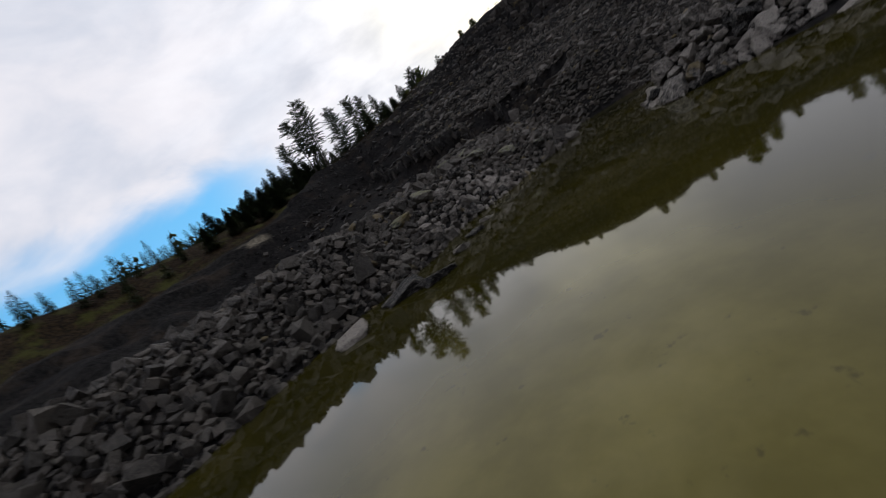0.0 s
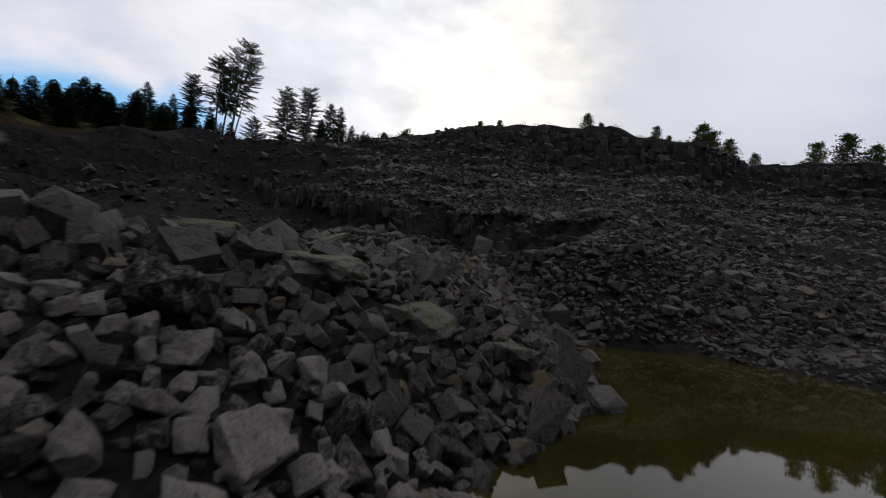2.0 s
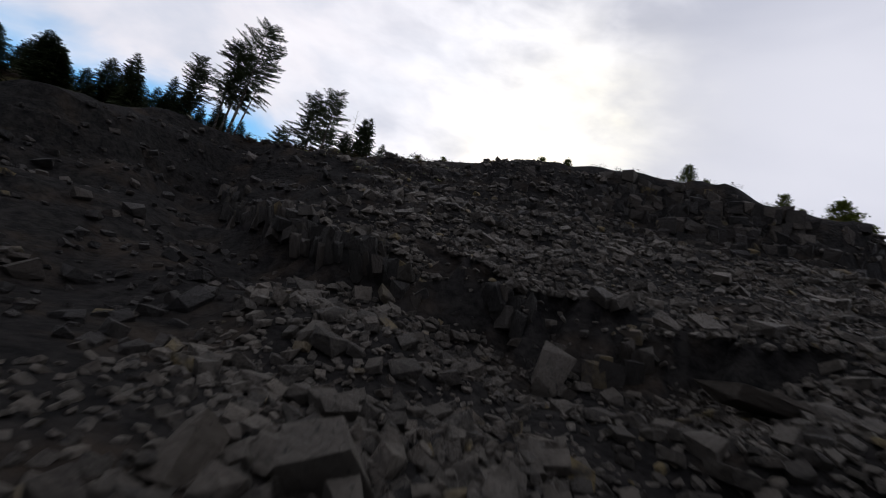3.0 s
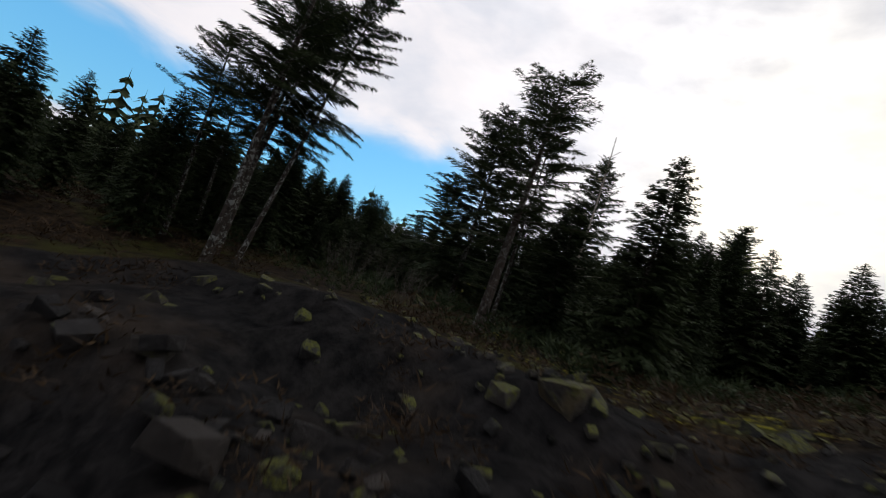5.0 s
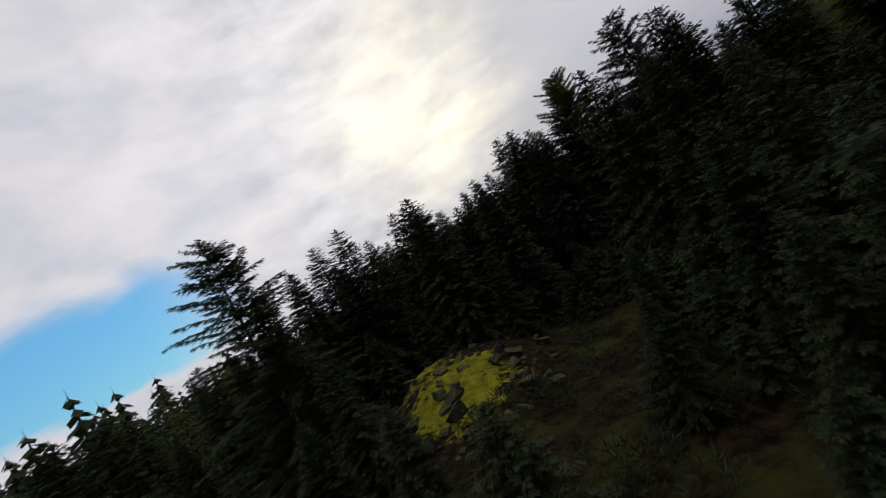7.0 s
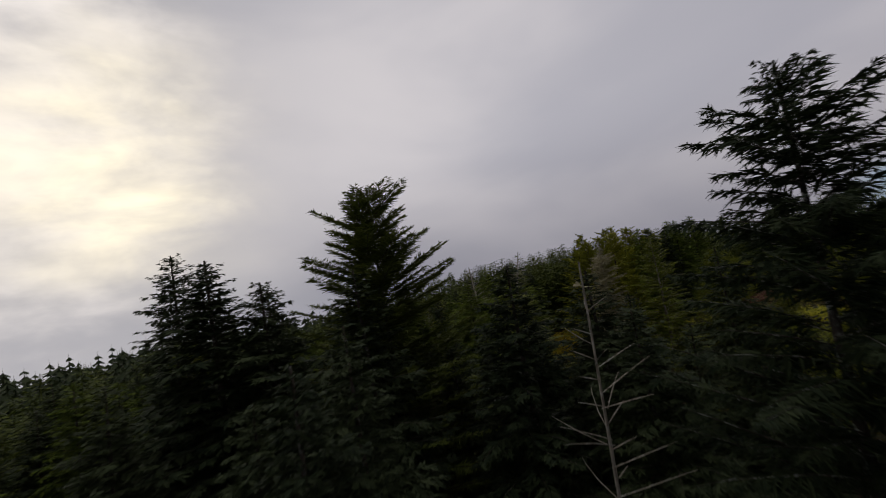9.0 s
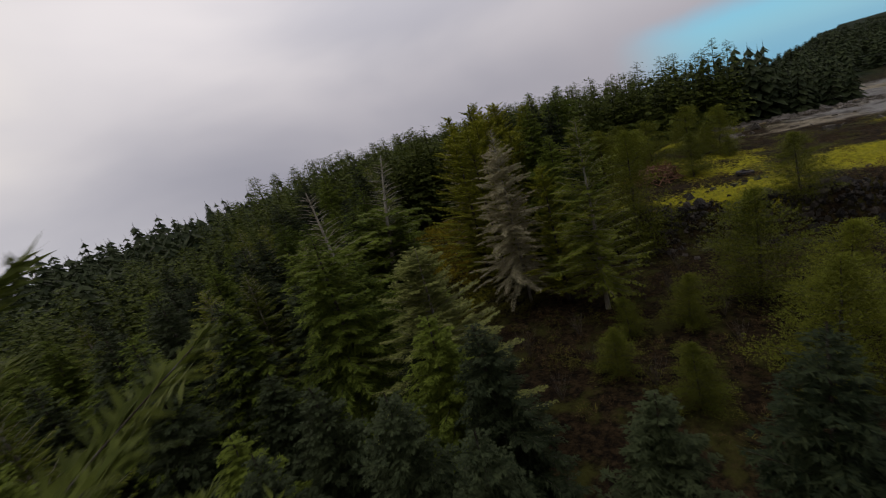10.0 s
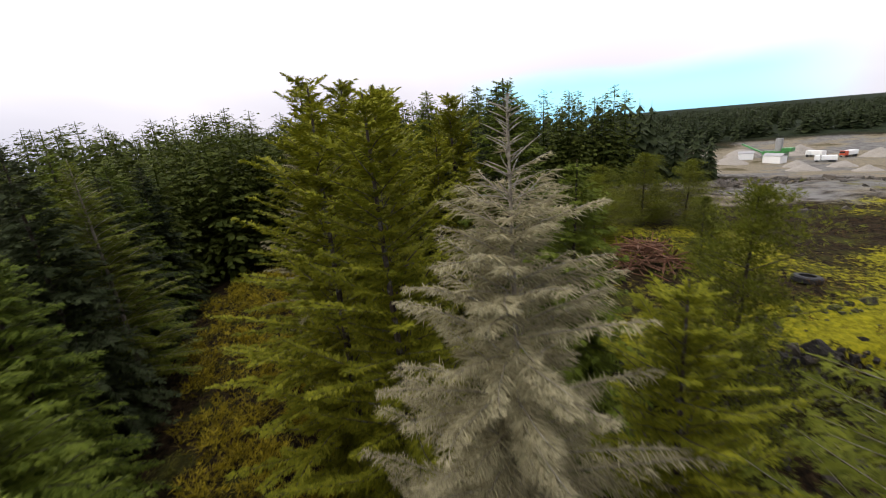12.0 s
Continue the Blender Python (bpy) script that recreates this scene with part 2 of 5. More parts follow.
def plain_material(name, colour, rough=0.6, metal=0.0, spread=0.25):
    m, n = material(name)
    at = n.add("ShaderNodeTexCoord").outputs["Object"]
    g = n.noise(at, 3.0, 6, 0.65)
    col = n.mix(n.ramp(g, 0.25, 0.8), tuple(c * (1 - spread) for c in colour), tuple(min(1, c * (1 + spread)) for c in colour))
    finish(n, col, rough, g, 0.15, 0.02, **{"Metallic": metal})
    return m


GROUND, WATER = ground_material(), water_material()
BARK = bark_material("fir_bark", (0.014, 0.011, 0.008), (0.065, 0.052, 0.040), 0.55)
BARK_DARK = bark_material("dark_bark", (0.022, 0.017, 0.013), (0.075, 0.058, 0.044), 0.25)
BARK_GREY = bark_material("weathered_wood", (0.11, 0.095, 0.072), (0.29, 0.255, 0.20), 0.4)
BARK_RED = bark_material("cut_wood", (0.07, 0.032, 0.02), (0.20, 0.10, 0.06), 0.1)
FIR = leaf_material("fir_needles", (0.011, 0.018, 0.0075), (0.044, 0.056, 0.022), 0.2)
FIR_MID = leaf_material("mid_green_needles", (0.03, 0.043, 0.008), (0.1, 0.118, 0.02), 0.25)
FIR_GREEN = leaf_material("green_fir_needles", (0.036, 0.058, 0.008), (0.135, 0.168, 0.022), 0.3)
PINE = leaf_material("pine_needles", (0.075, 0.085, 0.007), (0.25, 0.25, 0.02), 0.3)
PINE_DARK = leaf_material("olive_pine_needles", (0.045, 0.057, 0.008), (0.165, 0.178, 0.019), 0.3)
PALE_PINE_LEAF = leaf_material("pale_pine_needles", (0.09, 0.103, 0.026), (0.26, 0.27, 0.08))
LICHEN = leaf_material("lichen_hung_twigs", (0.15, 0.133, 0.074), (0.41, 0.37, 0.225), 0.25)
PALE = leaf_material("pale_green_needles", (0.055, 0.072, 0.008), (0.165, 0.18, 0.024))
SCRUB = leaf_material("brown_scrub", (0.024, 0.014, 0.007), (0.105, 0.066, 0.028), 0.15)
SCRUB_DARK = leaf_material("dark_brown_scrub", (0.016, 0.010, 0.006), (0.06, 0.038, 0.018), 0.15)
BRACKEN = leaf_material("yellow_bracken", (0.10, 0.076, 0.008), (0.38, 0.30, 0.02), 0.2)
SCRUB_GREEN = leaf_material("olive_scrub", (0.06, 0.06, 0.012), (0.17, 0.15, 0.025), 0.2)
TWIG = bark_material("bare_twigs", (0.03, 0.024, 0.018), (0.11, 0.088, 0.068), 0.2)


# ---------------------------------------------------------------- mesh helpers
def mesh_from(name, verts, faces, mat, smooth=False):
    """A mesh from an array of vertices and an array of triangles or quads."""
    verts, faces = np.asarray(verts, np.float32), np.asarray(faces, np.int32)
    k = faces.shape[1]
    me = bpy.data.meshes.new(name)
    me.vertices.add(len(verts))
    me.vertices.foreach_set("co", verts.ravel())
    me.loops.add(faces.size)
    me.loops.foreach_set("vertex_index", faces.ravel())
    me.polygons.add(len(faces))
    me.polygons.foreach_set("loop_start", np.arange(0, faces.size, k, dtype=np.int32))
    me.polygons.foreach_set("loop_total", np.full(len(faces), k, np.int32))
    me.polygons.foreach_set("use_smooth", np.full(len(faces), smooth, bool))
    me.materials.append(mat)
    me.update(calc_edges=True)
    me.validate()
    return me


def child(name, me, parent, label=""):
    ob = new(name, me)
    ob.parent = parent
    return tagged(ob, label)


def part(name, bm, mat, parent, label=""):
    me = bpy.data.meshes.new(name)
    bm.to_mesh(me)
    bm.free()
    me.materials.append(mat)
    return child(name, me, parent, label)


def smoothstep(x, a, b):
    t = np.clip((x - a) / (b - a), 0, 1)
    return t * t * (3 - 2 * t)


def lattice(ix, iy, seed):
    v = np.sin(ix * 127.1 + iy * 311.7 + seed * 74.7) * 43758.5453
    return v - np.floor(v)


def wave(x, y, scale, seed=0, octaves=4):
    """Smooth noise between about -1 and 1; scale is the width of its largest lumps in metres."""
    out, amp = 0.0, 1.0
    x, y = np.asarray(x, float) / scale, np.asarray(y, float) / scale
    for o in range(octaves):
        ix, iy = np.floor(x), np.floor(y)
        fx, fy = x - ix, y - iy
        fx, fy = fx * fx * (3 - 2 * fx), fy * fy * (3 - 2 * fy)
        s = seed + 13 * o
        v = (lattice(ix, iy, s) * (1 - fx) + lattice(ix + 1, iy, s) * fx) * (1 - fy) + (lattice(ix, iy + 1, s) * (1 - fx) + lattice(ix + 1, iy + 1, s) * fx) * fy
        out = out + amp * (2 * v - 1)
        amp, x, y = amp * 0.5, x * 2.03 + 5.2, y * 2.03 + 1.7
    return out / 1.6


# ---------------------------------------------------------------- the lie of the land
# the pond's shore
POND = [(-16, -40), (-14, -5), (-10.2, 7), (-7.6, 13.3), (-5, 16), (-4.2, 20), (-2, 22.5), (0.3, 26), (3.4, 30), (4.3, 37), (9, 37), (13, 33.5), (12, 31.5), (7.8, 26.6), (6.2, 22), (6.4, 18.6), (9, 17), (13, 14), (24, 10), (34, 0), (34, -40)]
# bearing from (0, 20); how far the foot of the slope, the foot of the cliff and the rim lie; heights of the two last
PIT = [(-180, 60, 75, 3, 90, 4), (-120, 26, 38, 5, 46, 7), (-80, 24, 34, 5, 42, 8), (-50, 24, 35, 4.5, 41, 8.7), (-38, 24, 36, 6, 44, 11), (-28, 26, 42, 8, 54, 14), (-15, 22, 37, 9.6, 50, 14.6), (-8.7, 21, 37.5, 10.0, 52, 16.4), (-4, 22, 37.5, 10.3, 52, 17.4), (1, 22.5, 38, 10.6, 52, 18.4), (6, 21, 42, 12.0, 51.5, 18.7), (11, 19, 46, 12.6, 51, 18.9), (17, 18, 46.5, 12.7, 51, 18.7), (23, 18, 47, 12.6, 52, 17.9), (27, 18.5, 48, 12.4, 53, 17.4), (30, 19, 53, 12.2, 58, 16.9), (33, 20, 63, 13.4, 68, 18.1), (42, 24, 70, 13.6, 75, 19.0), (58, 34, 84, 8, 104, 13), (80, 40, 80, 6, 110, 8), (120, 50, 80, 3, 110, 3), (180, 60, 75, 3, 90, 4)]
PIT_A = np.array(PIT, float)


def shore(x, y):
    """Metres from the pond's shore, less than 0 in the pond."""
    x, y = np.asarray(x, float), np.asarray(y, float)
    best, inside = np.full(x.shape, 1e9), np.zeros(x.shape, bool)
    for (ax, ay), (bx, by) in zip(POND, POND[1:] + POND[:1]):
        dx, dy = bx - ax, by - ay
        t = np.clip(((x - ax) * dx + (y - ay) * dy) / (dx * dx + dy * dy), 0, 1)
        best = np.minimum(best, np.hypot(x - ax - t * dx, y - ay - t * dy))
        if ay != by:
            inside ^= ((ay > y) != (by > y)) & (x < dx * (y - ay) / dy + ax)
    return np.where(inside, -best, best)


# the brow of the rib that crosses the slope
RIB = [(-17.5, 58.5), (-13.2, 53.8), (-10.0, 50.9), (-6.6, 49.1), (-3.8, 48.5), (-1.8, 48.3), (0.1, 48.2), (1.6, 47.2), (4.6, 46.4)]


def below_rib(x, y):
    """Metres in front of the rib's brow, downhill of it; large elsewhere."""
    x, y = np.asarray(x, float), np.asarray(y, float)
    best = np.full(x.shape, 99.0)
    for (ax, ay), (bx, by) in zip(RIB, RIB[1:]):
        dx, dy = bx - ax, by - ay
        t = np.clip(((x - ax) * dx + (y - ay) * dy) / (dx * dx + dy * dy), 0, 1)
        d = np.hypot(x - ax - t * dx, y - ay - t * dy)
        front = (x - ax) * dy - (y - ay) * dx > 0
        best = np.where(front & (d < best), d, best)
    return best


def outside(x, y):
    """The land round the pit."""
    h = 14.0 + 0.7 * wave(x, y, 28, 3)
    # the mossy plateau north of the rim, and the knoll among the western firs
    top = smoothstep(x + 1.5 * wave(x, y, 9, 8), 32.2, 34.6) * smoothstep(y, 60, 70) * (1 - smoothstep(y + 0.25 * (x - 50), 134, 142)) * (1 - smoothstep(x, 75, 120))
    south = smoothstep(y, 52, 64) * (1 - smoothstep(y, 88, 104)) * smoothstep(x, -16, 0) * (1 - smoothstep(x, 60, 110))
    h = h + 3.6 * np.maximum(top, south) + 0.5 * top * wave(x, y, 6, 17)
    knoll = np.exp(-(((x + 34) / 4.5) ** 2 + ((y - 106) / 5.5) ** 2))
    h = h + 2.3 * knoll + 0.9 * knoll * wave(x, y, 3.0, 33)
    # the yard and the plain to the south-east lie lower
    h = h - 11.5 * smoothstep(x - 0.5 * y, 20, 190)
    far = np.hypot(x, y)
    # it falls away far off to the north and east
    h = h - 0.07 * smoothstep(y + 0.25 * x, 150, 260) * np.maximum(0, np.hypot(x - 20, y - 130) - 160)
    return h - 13 * smoothstep(far, 350, 1400)


def land(x, y):
    x, y = np.asarray(x, float), np.asarray(y, float)
    d = np.hypot(x, y - 20)
    b = np.degrees(np.arctan2(x, y - 20)) + 2.5 * wave(x, y, 14, 2, 3)
    foot, base, base_h, rim, rim_h = (np.interp(b, PIT_A[:, 0], PIT_A[:, i]) for i in range(1, 6))
    d = d + 1.6 * wave(x, y, 7, 4, 4) * smoothstep(d, foot, base)
    s = shore(x, y)
    # the floor: a bank of boulders round the pond, then level rubble
    left = 1 - smoothstep(x - 0.35 * (y - 20), 1, 5)
    bank = np.where(s > 0, 2.7 * smoothstep(s, -0.6, 5.0) * left + (1 - left) * (0.30 * smoothstep(s, 0, 2) + 0.9 * smoothstep(s, 2, 9)), -0.7 * smoothstep(-s, -0.2, 2.0))
    heap = 1.6 * np.exp(-(((x - 10.2) / 3.6) ** 2 + ((y - 21.0) / 2.3) ** 2) ** 1.5)
    floor = bank + heap * smoothstep(s, -0.5, 1.5)
    u = np.clip((d - foot) / (base - foot), 0, 1)
    slope = np.where(d > foot, u, 0) * (base_h - floor)
    v = smoothstep(d, base, rim)
    h = floor + slope + v * (rim_h - base_h)
    f = below_rib(x, y)
    h = h - 1.5 * smoothstep(f, 0.0, 0.7) * (1 - smoothstep(f, 1.6, 5.5)) * smoothstep(h, 2.5, 4.0)
    # benches and blocks in the broken face
    face = smoothstep(u, 0.35, 0.7) * (1 - smoothstep(d, rim - 0.5, rim + 1))
    step = 1.9
    q = h / step + 0.35 * wave(x, y, 5, 9, 3)
    h = h + face * 0.55 * step * (np.floor(q) + smoothstep(q - np.floor(q), 0.35, 0.65) - q) * (0.4 + 0.6 * smoothstep(wave(x, y, 16, 31, 2), -0.3, 0.3))
    h = h + smoothstep(u, 0.1, 0.4) * (1 - smoothstep(d, rim, rim + 3)) * (0.5 * wave(x, y, 3.2, 21, 4))
    return np.where(d > rim, h + (outside(x, y) - h) * smoothstep(d - rim, 0, 14), h)


def level(x, y):
    return float(land(np.array([x]), np.array([y]))[0])


def axis(lo, hi, step, reach):
    grow, out = [], step
    while not grow or grow[-1] < reach:
        out *= 1.16
        grow.append((grow[-1] if grow else 0) + out)
    grow = np.array(grow)
    return np.concatenate([lo - grow[::-1], np.arange(lo, hi + 0.01, step), hi + grow])


gx, gy = axis(-48, 70, 0.7, 3400), axis(-10, 150, 0.7, 3400)
X, Y = np.meshgrid(gx, gy)
Z = land(X, Y)
quads = np.arange(X.size).reshape(X.shape)
me = mesh_from("ground", np.stack([X, Y, Z], -1).reshape(-1, 3), np.stack([quads[:-1, :-1], quads[:-1, 1:], quads[1:, 1:], quads[1:, :-1]], -1).reshape(-1, 4), GROUND, True)
D = np.hypot(X, Y - 20)
RIM = np.interp(np.degrees(np.arctan2(X, Y - 20)), PIT_A[:, 0], PIT_A[:, 4])
pit_mask = 1 - smoothstep(D, RIM + 0.5, RIM + 3.5)
edge_x = X + 3 * wave(X, Y, 12, 61, 3)
edge_y = Y + 5 * wave(X, Y, 14, 62, 3)
moss_mask = smoothstep(edge_x, 30, 36) * smoothstep(edge_y, 66, 80) * (1 - smoothstep(edge_y + 0.25 * (X - 50), 132, 142)) * (1 - smoothstep(edge_x, 90, 130)) * (0.49 + 0.65 * wave(X, Y, 11, 41, 4))
moss_mask = np.maximum(moss_mask, (0.75 + 0.4 * wave(X, Y, 2.5, 35, 3)) * np.exp(-(((edge_x + 33) / 3.4) ** 2 + ((edge_y - 104) / 6.0) ** 2)))
moss_mask = np.maximum(moss_mask, (0.5 + 0.4 * wave(X, Y, 5, 43, 3)) * np.exp(-(((X + 16) / 11.0) ** 2 + ((Y - 76) / 8.0) ** 2)))
moss_mask = np.maximum(moss_mask, (0.35 + 0.5 * wave(X, Y, 5, 44, 3)) * np.exp(-(((X - 30) / 16.0) ** 2 + ((Y - 146) / 9.0) ** 2)))
sand_mask = smoothstep(X - 0.9 * Y, 70, 130) * (1 - smoothstep(np.hypot((X - 225) / 1.25, Y + 15 + 0.5 * (X - 225)) + 22 * wave(X, Y, 40, 73), 60, 95))
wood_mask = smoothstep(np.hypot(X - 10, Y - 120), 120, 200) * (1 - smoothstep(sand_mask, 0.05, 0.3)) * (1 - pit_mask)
# bare ochre soil on the western bench
sand_mask = np.maximum(sand_mask, 0.55 * np.exp(-(((X + 31) / 5.0) ** 2 + ((Y - 46) / 3.0) ** 2)))
sand_mask = np.maximum(sand_mask, 0.62 * smoothstep(X + 3 * wave(X, Y, 8, 71), 58, 72) * (1 - smoothstep(Y + 0.6 * X, 150, 175)) * smoothstep(Y, 30, 50))
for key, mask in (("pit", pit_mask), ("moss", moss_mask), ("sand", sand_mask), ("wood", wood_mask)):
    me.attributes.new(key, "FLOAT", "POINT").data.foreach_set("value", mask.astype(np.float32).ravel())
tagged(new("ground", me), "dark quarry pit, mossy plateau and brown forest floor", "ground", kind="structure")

bm = bmesh.new()
bmesh.ops.create_grid(bm, x_segments=40, y_segments=40, size=44)
me = bpy.data.meshes.new("water")
bm.to_mesh(me)
bm.free()
me.materials.append(WATER)
water = tagged(new("water", me), "still olive-brown pond water mirroring the clouds", "pond", kind="structure")
water.location = (8, -2, 0)


# ---------------------------------------------------------------- stones
def stone_shape(seed, extra=7, flat=0.8, rugged=0.0):
    """An angular block: the hull of a jittered box and a few points more, its faces broken up where rugged."""
    rng = random.Random(seed)
    bm = bmesh.new()
    for sx in (-1, 1):
        for sy in (-1, 1):
            for sz in (-1, 1):
                bm.verts.new((sx * rng.uniform(0.25, 0.54), sy * rng.uniform(0.22, 0.5), sz * rng.uniform(0.16, 0.44) * flat))
    for _ in range(extra):
        v = Vector((rng.gauss(0, 1), rng.gauss(0, 1), rng.gauss(0, 1))).normalized()
        bm.verts.new((v.x * 0.56, v.y * 0.5, v.z * 0.44 * flat))
    bmesh.ops.convex_hull(bm, input=bm.verts)
    bmesh.ops.delete(bm, geom=[v for v in bm.verts if not v.link_faces], context="VERTS")
    if rugged:
        bmesh.ops.dissolve_limit(bm, angle_limit=radians(14), verts=bm.verts[:], edges=bm.edges[:])
        bmesh.ops.bevel(bm, geom=bm.edges[:], offset=0.035, segments=2, profile=0.6, affect="EDGES", clamp_overlap=True)
    bmesh.ops.triangulate(bm, faces=bm.faces)
    if rugged:
        long = [e for e in bm.edges if e.calc_length() > 0.16]
        bmesh.ops.subdivide_edges(bm, edges=long, cuts=2)
        bmesh.ops.triangulate(bm, faces=bm.faces)
        bm.normal_update()
        for v in bm.verts:
            a = v.co * 3.0 + Vector((seed, 0, 0))
            v.co += v.normal * (rugged * (noise.noise(a) + 0.6 * noise.noise(a * 2.7) + 0.4 * noise.noise(a * 6.1)))
    bm.verts.index_update()
    out = np.array([v.co[:] for v in bm.verts]), np.array([[v.index for v in f.verts] for f in bm.faces])
    bm.free()
    return out


BIG = [stone_shape(i, 6, 0.8, 0.06) for i in range(24)]
MID = [stone_shape(60 + i, 3, 0.9) for i in range(18)]
SMALL = [stone_shape(100 + i, 2, 0.8) for i in range(14)]


def turn(rng, tilt=25):
    return Euler((radians(rng.uniform(-tilt, tilt)), radians(rng.uniform(-tilt, tilt)), rng.uniform(0, 6.28)))


def joined_stones(name, shapes, spots, mat, rng, tilt=30, high=1.0):
    """All stones of a stretch in one mesh. Spots: x, y, z, size."""
    vs, fs, k = [], [], 0
    for x, y, z, s in spots:
        v, f = rng.choice(shapes)
        m = np.array(turn(rng, tilt).to_matrix())
        vs.append((v * (s * rng.uniform(0.85, 1.2), s * rng.uniform(0.8, 1.15), s * high * rng.uniform(0.75, 1.1))) @ m.T + (x, y, z))
        fs.append(f + k)
        k += len(v)
    return mesh_from(name, np.concatenate(vs), np.concatenate(fs), mat)


def scatter(rng, box, count, size, keep, crowd=0.62, lift=0.2):
    """Spots that keep apart by their size."""
    x0, y0, x1, y1 = box
    cell, grid, out = 1.0, {}, []
    tries = np.array([(rng.uniform(x0, x1), rng.uniform(y0, y1)) for _ in range(count)])
    zs, keeps = land(tries[:, 0], tries[:, 1]), keep(tries[:, 0], tries[:, 1])
    for (x, y), z, k in zip(tries, zs, keeps):
        if rng.random() > k:
            continue
        s = size(rng)
        i, j = int(x // cell), int(y // cell)
        if any((x - a) ** 2 + (y - b) ** 2 < ((s + c) * 0.5 * crowd) ** 2 for di in (-1, 0, 1) for dj in (-1, 0, 1) for a, b, c in grid.get((i + di, j + dj), ())):
            continue
        grid.setdefault((i, j), []).append((x, y, s))
        out.append((x, y, z + lift * s, s))
    return out


rng = random.Random(11)


def on_bank(x, y):
    s = shore(x, y)
    left = (x - 0.35 * (y - 20)) < 3.5
    return np.where((s > -0.35) & (s < 9.5 - 0.1 * np.maximum(y - 20, 0)) & left & (y < 40), np.where(s < 6, 1.0, 0.6), 0.0)


bank = tagged(new("boulder_bank"), "bank of angular dark grey basalt boulders along the pond", "boulders")
spots = scatter(rng, (-26, 3, 6, 40), 44000, lambda r: min(0.9, 0.2 + r.expovariate(6.0)), on_bank, 0.58, 0.3)
stone_meshes = [mesh_from("boulder", v, f, ROCK) for v, f in BIG]
near = sorted(spots, key=lambda p: (p[0] + 2) ** 2 + (p[1] - 22) ** 2)
for x, y, z, s in near[:300]:
    ob = child("boulder", rng.choice(stone_meshes), bank)
    ob.matrix_basis = Matrix.LocRotScale((x, y, z), turn(rng, 70), (s * rng.uniform(0.9, 1.3), s * rng.uniform(0.85, 1.15), s * rng.uniform(0.8, 1.15)))
tagged(child("boulder_rest", joined_stones("boulder_rest", MID, near[300:], ROCK_MANY, rng, 70), bank), kind="stuff")
# filler between the boulders, near-black: the gaps' shade is put into its colour
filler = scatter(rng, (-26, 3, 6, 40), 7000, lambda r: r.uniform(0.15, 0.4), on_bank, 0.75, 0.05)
tagged(child("broken_stone", joined_stones("broken_stone", SMALL, filler, ROCK_DARK_AND_SHADED, rng), bank), kind="stuff")

heap = tagged(new("boulder_heap"), "low heap of grey and ochre boulders at the water's edge", "boulders")


def on_heap(x, y):
    return np.where((((x - 10.5) / 5.2) ** 2 + ((y - 21.3) / 4.2) ** 2 < 1) & (shore(x, y) > -0.4), 1.0, 0.0)


for x, y, z, s in scatter(rng, (4, 14, 17, 28), 9000, lambda r: min(1.2, 0.3 + r.expovariate(4.0)), on_heap, 0.58, 0.22):
    ob = child("boulder", rng.choice(stone_meshes), heap)
    ob.matrix_basis = Matrix.LocRotScale((x, y, z), turn(rng, 50), (s * rng.uniform(0.9, 1.3), s, s * rng.uniform(0.8, 1.1)))

# lone stones in the shallows
for x, y, s in ((-3.3, 14.6, 0.75), (-2.9, 16.2, 0.7), (-3.9, 12.4, 1.1), (-2.5, 17.9, 0.5), (-5.3, 12.6, 1.5), (-6.6, 10.9, 1.2), (10.5, 16.0, 0.7), (12.2, 15.1, 0.6)):
    ob = tagged(new("boulder", rng.choice(stone_meshes)), "wet dark boulder standing in the shallow pond", "boulder", "stones in the shallows")
    ob.matrix_basis = Matrix.LocRotScale((x, y, 0.02), turn(rng, 12), (s * 1.2, s, s * 0.6))

# the largest boulders on the bank
lichen_meshes = [mesh_from("boulder", v, f, ROCK_LICHEN) for v, f in BIG[:6]]
for x, y, s in ((-4.6, 27.6, 1.35), (-2.6, 28.3, 1.15), (-0.6, 28.6, 1.0), (1.2, 29.4, 0.95), (-3.4, 30.6, 1.0), (-5.6, 23.2, 1.2), (-6.6, 20.4, 1.1)):
    ob = tagged(new("boulder", rng.choice(lichen_meshes)), "large grey boulder with ochre lichen on the bank", "boulder", "large boulders on the bank")
    ob.matrix_basis = Matrix.LocRotScale((x, y, level(x, y) + 0.2 * s), turn(rng, 20), (s * 1.25, s, s * 0.7))

slope = tagged(new("rubble_slope"), "steep slope of loose dark basalt rubble below the cliff", "rubble")


def on_slope(x, y):
    b = np.degrees(np.arctan2(x, y - 20))
    d = np.hypot(x, y - 20)
    foot, base, rim = (np.interp(b, PIT_A[:, 0], PIT_A[:, i]) for i in (1, 2, 4))
    patch = smoothstep(wave(x, y, 6, 55, 3), -0.4, 0.15)
    near_rib = below_rib(x, y)
    bare = 0.3 + 0.7 * smoothstep(b + 6 * wave(x, y, 6, 57, 3), -20, -8)
    ends = (1 - smoothstep(x + 5 * wave(x, y, 8, 91), 44, 60)) * smoothstep(y + 3 * wave(x, y, 6, 92), 31, 36) * smoothstep(x + 3 * wave(x, y, 6, 93), -33, -27)
    ends = ends * np.where(near_rib < 1.0, 0.1, 1.0)
    return ends * np.where((d > foot - 3) & (d < rim - 2.5) & (shore(x, y) > 0.2) & (y > 20), np.where(d < base, 0.12 + 0.88 * patch, 0.35) * bare, 0.0)


